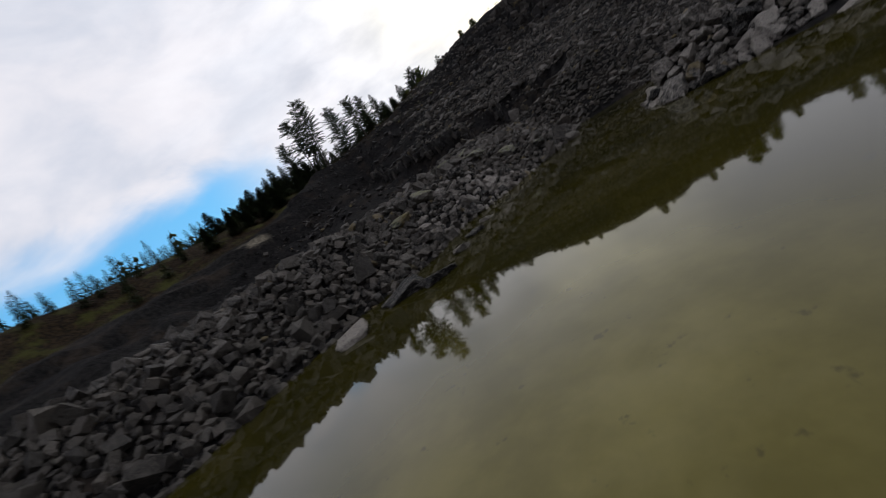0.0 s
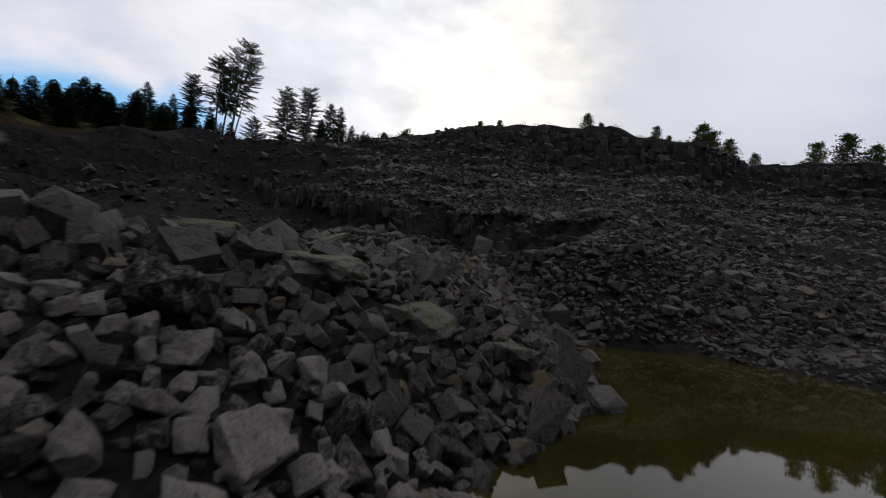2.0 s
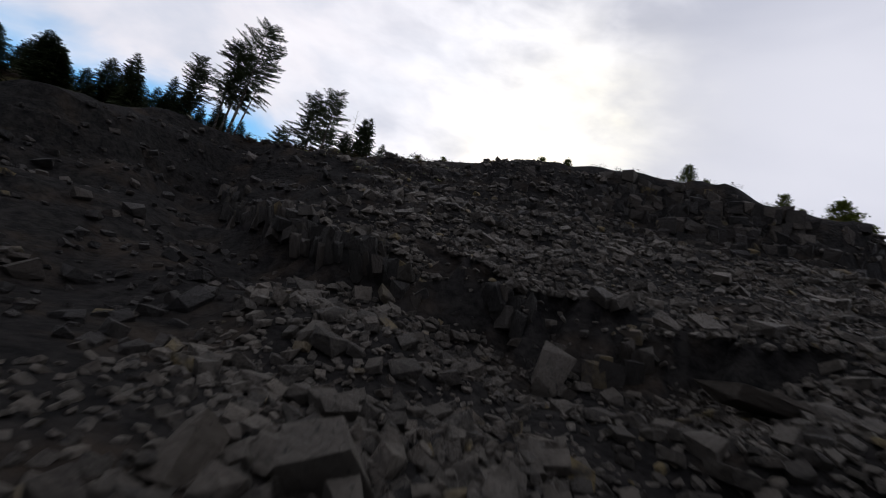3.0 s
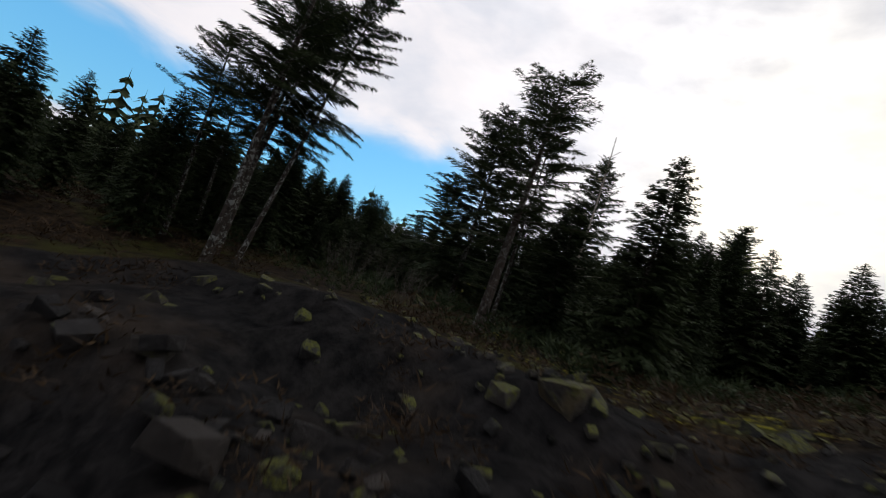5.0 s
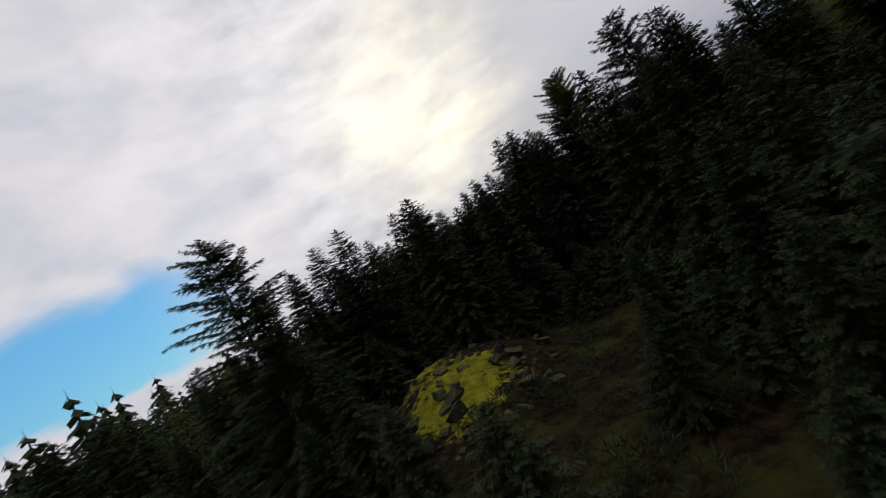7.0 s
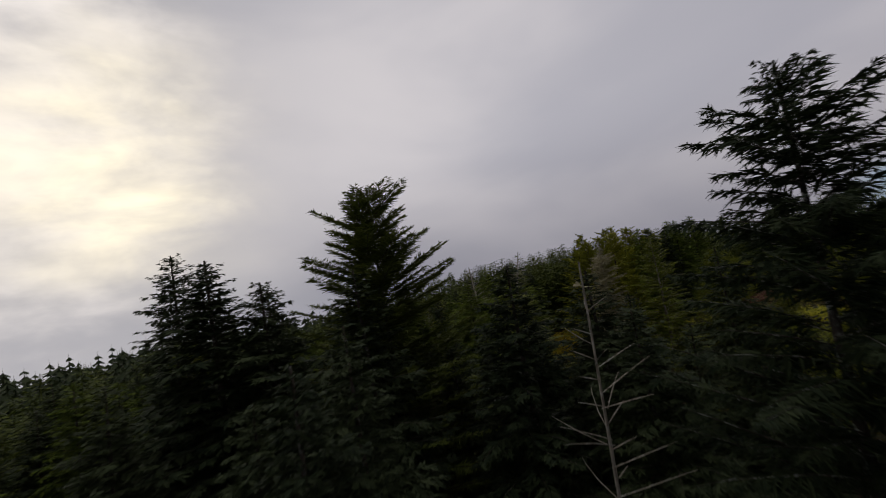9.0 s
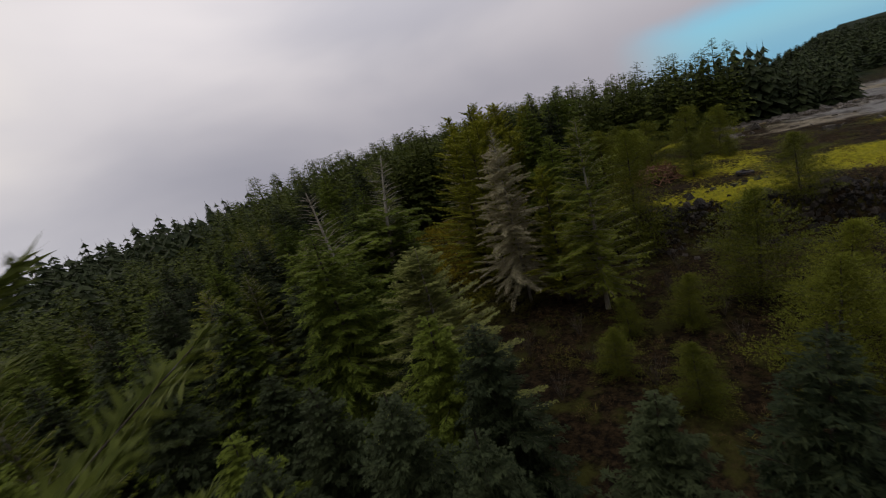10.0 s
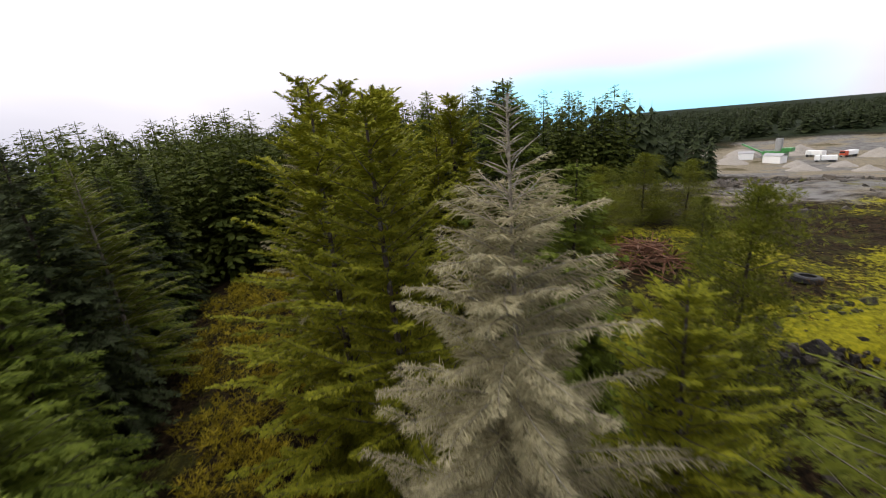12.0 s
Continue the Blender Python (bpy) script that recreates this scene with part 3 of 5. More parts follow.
spots = scatter(rng, (-34, 30, 62, 84), 80000, lambda r: min(0.85, 0.18 + r.expovariate(6.0)), on_slope, 0.6, 0.12)
spots = [(x, y, z, min(s, 0.5 + 0.1 * abs(x))) for x, y, z, s in spots]
close = sorted(spots, key=lambda p: math.hypot(p[0] - 1, p[1] - 43) - 6 * p[3])
scree_meshes = [mesh_from("rubble_stone", v, f, RUBBLE) for v, f in MID]
for x, y, z, s in close[:300]:
    ob = child("rubble_stone", rng.choice(scree_meshes), slope)
    ob.matrix_basis = Matrix.LocRotScale((x, y, z), turn(rng, 30), (s * 1.15, s, s * 0.85))
# stones on the western side get their shade from a darker basalt colour
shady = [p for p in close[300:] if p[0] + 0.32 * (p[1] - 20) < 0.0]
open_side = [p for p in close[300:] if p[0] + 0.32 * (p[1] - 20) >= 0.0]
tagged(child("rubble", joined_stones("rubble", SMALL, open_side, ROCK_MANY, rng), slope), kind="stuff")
tagged(child("dark_rubble", joined_stones("dark_rubble", SMALL, shady, ROCK_DARK_AND_SHADED, rng), slope), kind="stuff")
grit = scatter(rng, (-7, 33, 18, 54), 11000, lambda r: r.uniform(0.1, 0.26), lambda x, y: np.where((shore(x, y) > 0.1) & (np.hypot(x, y - 20) < 46), 0.8, 0.0), 0.7, 0.1)
tagged(child("gravel", joined_stones("gravel", [stone_shape(300 + i, 0, 0.7) for i in range(5)], grit, ROCK_MANY, rng, 40), slope), kind="stuff")

# a tall slab that leans in the face, a bright block beside it and a long ledge
for name, x, y, z, size, tilt, label in (
    ("leaning_slab", 1.4, 45.6, 0.55, (1.05, 0.5, 2.0), (-16, 24, 12), "tall grey slab leaning in the quarry face"),
    ("pale_block", 7.7, 46.8, 0.15, (1.3, 0.9, 0.6), (6, -12, 30), "pale flat block lying on the rubble"),
    ("stone_ledge", 6.4, 43.9, 0.3, (3.6, 1.6, 0.55), (-14, 5, -4), "long flat ledge of bedrock with a dark underside"),
):
    v, f = stone_shape(hash(len(name)) % 50 + 400, 4, 1.0)
    ob = tagged(new(name, mesh_from(name, v, f, RUBBLE)), label, "rock")
    ob.matrix_basis = Matrix.LocRotScale((x, y, level(x, y) + z), Euler([radians(a) for a in tilt]), size)

# the cliff's upright joints: blocks standing along the face
cliff = tagged(new("cliff"), "dark jointed basalt cliff below the plateau's rim", "cliff")
columns = []
for b in np.arange(-14, 60, 0.42):
    base, base_h, rim, rim_h = (float(np.interp(b, PIT_A[:, 0], PIT_A[:, i])) for i in (2, 3, 4, 5))
    for k in range(6 if 2 < b < 26 else 3):
        t = rng.uniform(0.05, 0.7)
        d = base + (rim - base) * t + rng.uniform(-0.6, 0.2)
        a = radians(b + rng.uniform(-0.3, 0.3))
        x, y = d * math.sin(a), 20 + d * math.cos(a)
        columns.append((x, y, b, rng.uniform(0.7, 1.5), rng.uniform(1.2, 2.8)))
vs, fs, k = [], [], 0
for x, y, b, w, tall in columns:
    v, f = rng.choice(SMALL)
    m = np.array(Euler((radians(rng.uniform(-9, 9)), radians(rng.uniform(-9, 9)), radians(-b + rng.uniform(-20, 20)))).to_matrix())
    vs.append((v * (w, w * 0.9, tall)) @ m.T + (x, y, level(x, y) + tall * rng.uniform(-0.45, -0.15)))
    fs.append(f + k)
    k += len(v)
WALL = [stone_shape(700 + i, 3, 1.0) for i in range(12)]
b = 3.0
wall_v, wall_f, n = [], [], 0
while b < 46:
    rim, rim_h = (float(np.interp(b, PIT_A[:, 0], PIT_A[:, i])) for i in (4, 5))
    top = rim_h - 0.5 + 0.5 * float(wave(b * 1.5, 0.0, 9, 77, 2))
    w = rng.uniform(0.4, 0.95)
    z = top + rng.uniform(-0.3, 0.2)
    while z > rim_h - 6.2:
        tall = rng.uniform(0.7, 2.2)
        d = rim - 0.9 - 0.34 * (top - z) + rng.uniform(-0.3, 0.2)
        a = radians(b)
        v, f = rng.choice(WALL)
        m = np.array(Euler((radians(rng.uniform(-4, 4)), radians(rng.uniform(-4, 4)), radians(-b + rng.uniform(-30, 30)))).to_matrix())
        wall_v.append((v * (1.7 * w, 1.9, 1.5 * tall)) @ m.T + (d * math.sin(a), 20 + d * math.cos(a), z - 0.75 * tall))
        wall_f.append(f + n)
        n += len(v)
        z -= tall * 0.95
    b += math.degrees(w / rim)
tagged(child("wall_block", mesh_from("wall_block", np.concatenate(wall_v), np.concatenate(wall_f), ROCK_WALL), cliff), kind="stuff")
tagged(child("joint_block", mesh_from("joint_block", np.concatenate(vs), np.concatenate(fs), ROCK_DARK_AND_SHADED), cliff), kind="stuff")

# a rib of upright dark blocks that crosses the slope
rib = tagged(new("rock_rib"), "black jointed rib of bedrock crossing the rubble slope", "rock")
rib_meshes = [mesh_from("rib_block", v, f, ROCK_RIB) for v, f in MID]
for (ax, ay), (bx, by) in zip(RIB, RIB[1:]):
    long = math.hypot(bx - ax, by - ay)
    nx, ny = (by - ay) / long, (ax - bx) / long
    lean = math.degrees(math.atan2(by - ay, bx - ax))
    for _ in range(int(8.5 * long)):
        t, o = rng.random(), rng.uniform(-0.5, 0.75)
        x, y = ax + (bx - ax) * t + nx * o, ay + (by - ay) * t + ny * o
        w, tall = rng.uniform(0.35, 0.85), rng.uniform(1.0, 2.1)
        top = level(ax + (bx - ax) * t - nx * 0.5, ay + (by - ay) * t - ny * 0.5) - max(0.0, o) * 0.75 + rng.uniform(-0.25, 0.3)
        ob = child("rib_block", rng.choice(rib_meshes), rib)
        ob.matrix_basis = Matrix.LocRotScale((x, y, top - 0.42 * tall), Euler((radians(rng.uniform(-8, 16)), radians(rng.uniform(-22, 4)), radians(lean + rng.uniform(-25, 25)))), (w, w * 0.8, tall))

# mossy boulders on the rim between the pit and the firs, and at the plateau's western edge
rim_rocks = tagged(new("mossy_rocks"), "moss-grown broken rocks along the pit's rim", "rocks")
spots = scatter(rng, (-26, 60, -6, 80), 2200, lambda r: min(0.55, 0.12 + r.expovariate(7)), lambda x, y: np.where(land(x, y) > 12.3, np.where(x > -19, 0.75, 0.2), 0.0), 0.75, -0.12)
tagged(child("mossy_rock", joined_stones("mossy_rock", MID, spots, ROCK_MOSS, rng), rim_rocks), kind="stuff")
knoll = tagged(new("knoll_rocks"), "broken mossy rocks on the knoll among the firs", "rocks")
spots = scatter(rng, (-41, 97, -28, 113), 700, lambda r: min(1.2, 0.25 + r.expovariate(3.5)), lambda x, y: np.where(((x + 34) / 5.5) ** 2 + ((y - 105.5) / 7.0) ** 2 < 1, 0.35, 0.0), 0.7, -0.05)
tagged(child("knoll_rock", joined_stones("knoll_rock", MID, spots, ROCK_MOSS, rng), knoll), kind="stuff")
edge = tagged(new("plateau_edge_rocks"), "black rock face with moss under the plateau's edge", "rocks")
spots = scatter(rng, (29, 104, 40, 136), 16000, lambda r: min(1.2, 0.14 + r.expovariate(5.0)), lambda x, y: np.where(np.abs(x + 1.5 * wave(x, y, 9, 8) - 33.2 + 0.6 * wave(x, y, 2.5, 18)) < 1.3, 0.95, 0.015), 0.4, -0.12)
mossy = [p for p in spots if wave(p[0], p[1], 3.0, 19, 3) > 0.05]
black = [p for p in spots if wave(p[0], p[1], 3.0, 19, 3) <= 0.05]
tagged(child("edge_rock", joined_stones("edge_rock", MID, black, ROCK_DARK_AND_SHADED, rng, 38, 1.5), edge), kind="stuff")
tagged(child("mossy_edge_rock", joined_stones("mossy_edge_rock", MID, mossy, ROCK_MOSS, rng, 38, 1.3), edge), kind="stuff")
spots = scatter(rng, (60, 60, 130, 120), 6000, lambda r: min(2.4, 0.5 + r.expovariate(1.8)), lambda x, y: np.where(land(x, y) < 16.5, 0.8, 0.03), 0.8, 0.0)
tagged(child("far_rubble", joined_stones("far_rubble", SMALL, spots, ROCK_MANY, rng), slope), kind="stuff")


# ---------------------------------------------------------------- trees
def tube(path, radii, sides=6):
    """A tapered tube along a path."""
    path = np.asarray(path, float)
    vs, fs = [], []
    for i, (p, r) in enumerate(zip(path, radii)):
        d = path[min(i + 1, len(path) - 1)] - path[max(i - 1, 0)]
        d = d / (np.linalg.norm(d) + 1e-9)
        a = np.cross(d, (0.0, 0.0, 1.0) if abs(d[2]) < 0.9 else (1.0, 0.0, 0.0))
        a /= np.linalg.norm(a)
        b = np.cross(d, a)
        t = np.arange(sides) * 2 * np.pi / sides
        vs.append(p + r * (np.cos(t)[:, None] * a + np.sin(t)[:, None] * b))
    n = len(path)
    for i in range(n - 1):
        for j in range(sides):
            a, b = i * sides + j, i * sides + (j + 1) % sides
            fs += [(a, b, b + sides), (a, b + sides, a + sides)]
    return np.concatenate(vs), np.array(fs)


class Build:
    """Collects pieces of one mesh."""

    def __init__(self):
        self.v, self.f, self.k = [], [], 0

    def put(self, v, f):
        self.v.append(np.asarray(v, float))
        self.f.append(np.asarray(f) + self.k)
        self.k += len(v)

    def mesh(self, name, mat, smooth=False):
        return mesh_from(name, np.concatenate(self.v), np.concatenate(self.f), mat, smooth)


class Tufts(Build):
    """Tufts of needles, turned into narrow blades all at once."""

    def __init__(self):
        self.v, self.f, self.k, self.rows = [], [], 0, []

    def add(self, p, way, length, width):
        self.rows.append((*p, *way, length, width))

    def grow(self, seed, blades=3, fan=0.65):
        if not self.rows:
            return
        r = np.random.RandomState(seed)
        a = np.array(self.rows)
        n = len(a)
        p, way, long, wide = a[:, :3], a[:, 3:6], a[:, 6:7], a[:, 7:8]
        way = way / (np.linalg.norm(way, axis=1, keepdims=True) + 1e-9)
        side = np.cross(way, np.stack([r.uniform(-0.7, 0.7, n), r.uniform(-0.7, 0.7, n), np.ones(n)], 1))
        side /= np.linalg.norm(side, axis=1, keepdims=True) + 1e-9
        up = np.cross(side, way)
        out = []
        for i in range(blades):
            t = (i - (blades - 1) / 2) * (2 * fan / max(1, blades - 1)) + r.uniform(-0.2, 0.2, (n, 1))
            w = way * np.cos(t) + side * np.sin(t) + up * r.uniform(-0.35, 0.3, (n, 1))
            s = side * np.cos(t) - way * np.sin(t) + up * r.uniform(-0.6, 0.6, (n, 1))
            l = long * (1 - 0.25 * np.abs(t)) * r.uniform(0.75, 1.15, (n, 1))
            out.append(np.stack([p + w * l * 0.04 - s * wide * 0.5, p + w * l * 0.3 + s * wide * 0.5, p + w * l], 1))
        v = np.concatenate(out).reshape(-1, 3)
        self.rows = []
        self.put(v, np.arange(len(v)).reshape(-1, 3))


def sprays(rows, seed, step=0.16, long=0.55, wide=0.09, hang=0.35, subs=2):
    """Flat sprays of needled twigs on both sides of boughs. Rows: start, heading, length, rise, fall, sway, height in the crown."""
    r = np.random.RandomState(seed)
    a = np.array(rows)
    n = np.maximum(2, np.ceil(a[:, 5] * 0.9 / step)).astype(int)
    i = np.repeat(np.arange(len(a)), n)
    j = np.concatenate([np.arange(k) for k in n])
    i, j = np.repeat(i, 2), np.repeat(j, 2)
    sign = np.tile([1.0, -1.0], len(i) // 2)
    m = len(i)
    s = 0.10 + 0.92 * (j + r.uniform(0, 1, m)) / n[i]
    ox, oy, oz, hx, hy, L, rise, fall, sway, v = a[i].T
    k = L * 0.12 * np.sin(2.2 * s + sway)
    p = np.stack([ox + hx * L * s - hy * k, oy + hy * L * s + hx * k, oz + L * (rise * s - fall * s * s)], 1)
    t = np.stack([hx, hy, rise - 2 * fall * s], 1)
    t /= np.linalg.norm(t, axis=1, keepdims=True)
    side = np.stack([-hy, hx, 0 * hx], 1) * sign[:, None]
    ang = r.uniform(0.45, 1.15, (m, 1))
    d = t * np.cos(ang) + side * np.sin(ang) + np.array((0, 0, 1.0)) * (r.uniform(-1.0, 0.25, (m, 1)) * hang)
    d /= np.linalg.norm(d, axis=1, keepdims=True)
    l = ((0.35 + 0.65 * np.sqrt(np.clip(1 - s, 0, 1))) * np.minimum(long, 0.34 * L + 0.12) * r.uniform(0.65, 1.3, m))[:, None]
    w = np.cross(d, np.stack([r.uniform(-0.6, 0.6, m), r.uniform(-0.6, 0.6, m), np.ones(m)], 1))
    w /= np.linalg.norm(w, axis=1, keepdims=True) + 1e-9
    up = np.cross(w, d)
    wd = np.minimum(wide * (0.6 + 0.8 * l / long), 0.8 * l)
    sag = np.array((0, 0, -0.16)) * l
    kite = np.stack([p, p + d * l * 0.42 + w * wd * 0.5, p + d * l + sag, p + d * l * 0.42 - w * wd * 0.5], 1).reshape(-1, 3)
    b = np.arange(m)[:, None] * 4
    f = np.concatenate([b + (0, 1, 2), b + (0, 2, 3)])
    vs, fs, count = [kite], [f], len(kite)
    for q in range(subs):
        for sg in (-1, 1):
            at = p + d * l * (0.2 + 0.5 * q / max(1, subs)) + sag * 0.2
            e = d * 0.75 + w * sg * r.uniform(0.5, 0.9, (m, 1)) + up * r.uniform(-0.35, 0.25, (m, 1))
            x = np.cross(e, up) * wd * 0.42
            ll = l * r.uniform(0.35, 0.55, (m, 1))
            tri = np.stack([at - x * 0.4, at + e * ll * 0.4 + x, at + e * ll], 1).reshape(-1, 3)
            vs.append(tri)
            fs.append(np.arange(len(tri)).reshape(-1, 3) + count)
            count += len(tri)
    return np.concatenate(vs), np.concatenate(fs)


def conifer(seed, tall, reach, base=0.1, gap=0.45, arms=6, tuft=0.42, droop=0.35, shape=0.85, thick=0.018, thin_out=0.0, lean=0.0, dead_top=0.0, blades=3, step=0.3, fat=0.22, low_gap=0.0, split=False, limb_from=0.35, limbs=True, sides=7, style="frond", fan=0.7, uneven=0.3, clump=0.4, many=9, hang=0.35, subs=2, wide=0.09):
    """Trunk and crown of a conifer. style: plain boughs, fronds with side twigs, or clumps at the boughs' ends."""
    rng = random.Random(seed)
    trunk, crown, limb_set, boughs = Build(), Tufts(), Build(), []
    bend = rng.uniform(0, 6.28)
    lean_x, lean_y = lean * math.cos(bend), lean * math.sin(bend)

    def stem(u):
        w = 0.12 * math.sin(3 * u + seed)
        return np.array((lean_x * u * u * tall + w, lean_y * u * u * tall + 0.5 * w - 0.5 * w * u, u * tall))

    us = np.linspace(0, 1, 12)
    rad = tall * thick
    trunk.put(*tube([stem(u) - (0, 0, 0.35 * (u == 0)) for u in us], [rad * (1.35 if u == 0 else 1) * (1 - 0.93 * u) + 0.012 for u in us], sides))
    z, phase = base * tall, 0.0
    while z < tall * 0.985:
        u = z / tall
        v = (u - base) / (1 - base)
        long = reach * max(0.12, (1 - v) ** shape) * (0.55 + 0.45 * min(1, v * 6 + 0.35))
        phase += rng.uniform(0.5, 1.3)
        n = max(3, round(arms * (0.6 + 0.4 * (1 - v))))
        for i in range(n):
            if rng.random() < thin_out + low_gap * (1 - v) ** 1.5:
                continue
            a = phase + i * 6.283 / n + rng.uniform(-0.35, 0.35)
            L = long * rng.uniform(0.9 - uneven, 0.9 + uneven)
            hx, hy = math.cos(a), math.sin(a)
            rise, fall = rng.uniform(0.05, 0.3) + 0.5 * v, droop * rng.uniform(0.6, 1.4) * (1.1 - 0.6 * v)
            o = stem(min(1, u + rng.uniform(-0.01, 0.01)))

            def bough(s):
                k = L * 0.12 * math.sin(2.2 * s + a)
                return (o[0] + hx * L * s - hy * k, o[1] + hy * L * s + hx * k, o[2] + L * (rise * s - fall * s * s))

            if dead_top and u > 1 - dead_top:
                L *= 0.7
            if limbs and L > limb_from:
                (limb_set if split else trunk).put(*tube([bough(s) for s in (0, 0.4, 0.8, 1.0)], [max(0.010, rad * 0.17 * (1 - v)), 0.012 + rad * 0.03, 0.008, 0.004], 3))
            if dead_top and u > 1 - dead_top and rng.random() < 0.93:
                continue
            if style == "frond":
                boughs.append((*o, hx, hy, L, rise, fall, a, v))
                continue
            s = rng.uniform(0.35, 0.5)
            while s < 1.0:
                x, y, zz = bough(s)
                r = clump * rng.uniform(0.7, 1.3) * (0.7 + 0.3 * (1 - v))
                for _ in range(many):
                    q = (rng.gauss(0, 0.55), rng.gauss(0, 0.55), rng.gauss(0.12, 0.38))
                    crown.add((x + q[0] * r, y + q[1] * r, zz + q[2] * r), (q[0] + hx * 0.3, q[1] + hy * 0.3, q[2] + 0.45), tuft * rng.uniform(0.7, 1.2), tuft * fat)
                s += step / max(L, 0.3) * rng.uniform(0.8, 1.2)
            crown.add(bough(0.96), (hx, hy, rng.uniform(-0.2, 0.35)), tuft * (1.2 - 0.5 * v), tuft * fat)
        z += gap * (1 - 0.6 * v * v) * rng.uniform(0.75, 1.25)
    if not dead_top and subs:
        for q in range(18):
            a = q * 2.4
            x, y, zz = stem(0.95)
            crown.add((x, y, zz + 0.045 * tall * q / 18), (0.6 * math.cos(a), 0.6 * math.sin(a), 0.35 + 0.05 * q), min(tuft, 0.30) * (1.2 - 0.045 * q), min(tuft, 0.30) * 0.12)
    crown.grow(seed, blades, fan)
    if boughs:
        crown.put(*sprays(boughs, seed, step, tuft, wide, hang, subs))
    trunk.limbs = limb_set
    return trunk, crown


def tree(name, label, category, bark, leaf, group="", **kw):
    """One tree at the origin: trunk with its limbs, and crown."""
    root = tagged(new(name), label, category, group)
    t, c = conifer(**kw)
    child("trunk", t.mesh("trunk", bark, True), root)
    for v, f in zip(t.limbs.v, t.limbs.f):
        child("branch", mesh_from("branch", v, f - f.min(), bark, True), root)
    if c.v:
        child("crown", c.mesh("crown", leaf), root)
    root["tall"] = kw["tall"]
    return root


def plant(proto, x, y, scale=1.0, turn_by=0.0, z=None, tip=(0, 0), first=False, wide=1.0):
    """Sets a tree, or a copy of it, on the ground."""
    m = Matrix.LocRotScale((x, y, (level(x, y) if z is None else z) - 0.05), Euler((radians(tip[0]), radians(tip[1]), radians(turn_by))), None)
    ob = proto if first else copy_thing(proto, m)
    if first:
        ob.matrix_basis = m
    ob.scale = (scale * wide, scale * wide, scale)
    return ob


class Kind:
    """Several builds of one kind of tree; the first use of each is the original, the rest are copies."""

    def __init__(self, *makers):
        self.makers, self.made = makers, {}

    def set(self, i, x, y, tall, turn_by=0.0, z=None, tip=(0, 0), wide=1.0):
        i %= len(self.makers)
        fresh = i not in self.made
        if fresh:
            self.made[i] = self.makers[i]()
        p = self.made[i]
        return plant(p, x, y, tall / p["tall"], turn_by, z, tip, fresh, wide)


def kind(name, label, category, bark, leaf, seeds, group="", **kw):
    return Kind(*[(lambda s=s: tree(name, label, category, bark, leaf, group, seed=s, **kw)) for s in seeds])


TALL_PINE = kind("tall_fir", "tall fir with a bare lichen-spotted trunk and high crown", "fir tree", BARK, FIR, (1, 2, 3), "tall firs on the rim", tall=13, reach=2.8, base=0.42, gap=0.35, arms=6, tuft=0.6, droop=0.14, shape=0.42, thick=0.0115, thin_out=0.2, low_gap=0.36, step=0.095, limb_from=0.8, uneven=0.42, hang=0.22, wide=0.045, subs=3)
THICK_FIR = kind("old_fir", "old fir with a thick lichen-grown trunk", "fir tree", BARK_DARK, FIR, (5,), "tall firs on the rim", tall=9, reach=2.7, base=0.36, gap=0.36, arms=6, tuft=0.55, droop=0.16, shape=0.45, thick=0.02, thin_out=0.22, low_gap=0.3, step=0.095, limb_from=0.7, uneven=0.42, hang=0.22, wide=0.042, subs=3)
OPEN_FIR = kind("open_fir", "dark open-grown fir with broad feathery boughs", "fir tree", BARK, FIR, (11, 12, 13), "firs at the clearing", tall=13, reach=4.2, base=0.12, gap=0.36, arms=6, tuft=0.55, droop=0.28, shape=0.62, thick=0.013, thin_out=0.05, step=0.07, uneven=0.45, hang=0.6, wide=0.058)
DENSE_FIR = kind("fir", "dense dark green fir of the forest", "fir tree", BARK_DARK, FIR, (21, 22, 23, 24), "forest firs", tall=13, reach=2.9, base=0.05, gap=0.27, arms=7, tuft=0.62, droop=0.42, shape=0.62, thick=0.012, thin_out=0.03, step=0.15, limb_from=1.6, hang=0.55, wide=0.10)
GREEN_FIR = kind("green_fir", "fresh green fir with drooping boughs", "fir tree", BARK_DARK, FIR_GREEN, (31, 32, 33), "green firs below the flight", tall=13, reach=3.2, base=0.06, gap=0.27, arms=7, tuft=0.62, droop=0.45, shape=0.66, thick=0.012, thin_out=0.04, step=0.13, limb_from=1.6, hang=0.5, wide=0.085)
SHORE_PINE = kind("shore_pine", "yellow-green pine with a rounded bushy crown", "pine tree", BARK_DARK, PINE, (41, 42, 43), "pines on the plateau", tall=10, reach=2.6, base=0.10, gap=0.36, arms=7, tuft=0.36, droop=0.05, shape=0.62, thick=0.011, thin_out=0.05, step=0.062, limb_from=0.8, uneven=0.5, hang=-0.3, wide=0.06)
BUSH_PINE = kind("bushy_pine", "low yellow-green pine with a dense bushy crown", "pine tree", BARK_DARK, PINE_DARK, (45, 46), "low pines round the plateau", tall=7, reach=2.1, base=0.05, gap=0.30, arms=6, tuft=0.14, droop=0.05, shape=0.55, thick=0.013, thin_out=0.12, step=0.40, limb_from=0.9, uneven=0.55, style="clump", clump=0.44, many=60, fat=0.15, blades=3, fan=0.5)
PALE_PINE = kind("pale_pine", "broad pale green pine with soft upright shoots", "pine tree", BARK_GREY, PALE_PINE_LEAF, (48,), "", tall=13, reach=3.6, base=0.08, gap=0.27, arms=8, tuft=0.42, droop=0.14, shape=0.62, thick=0.010, thin_out=0.03, step=0.075, limb_from=1.6, uneven=0.4, hang=-0.35, wide=0.05)
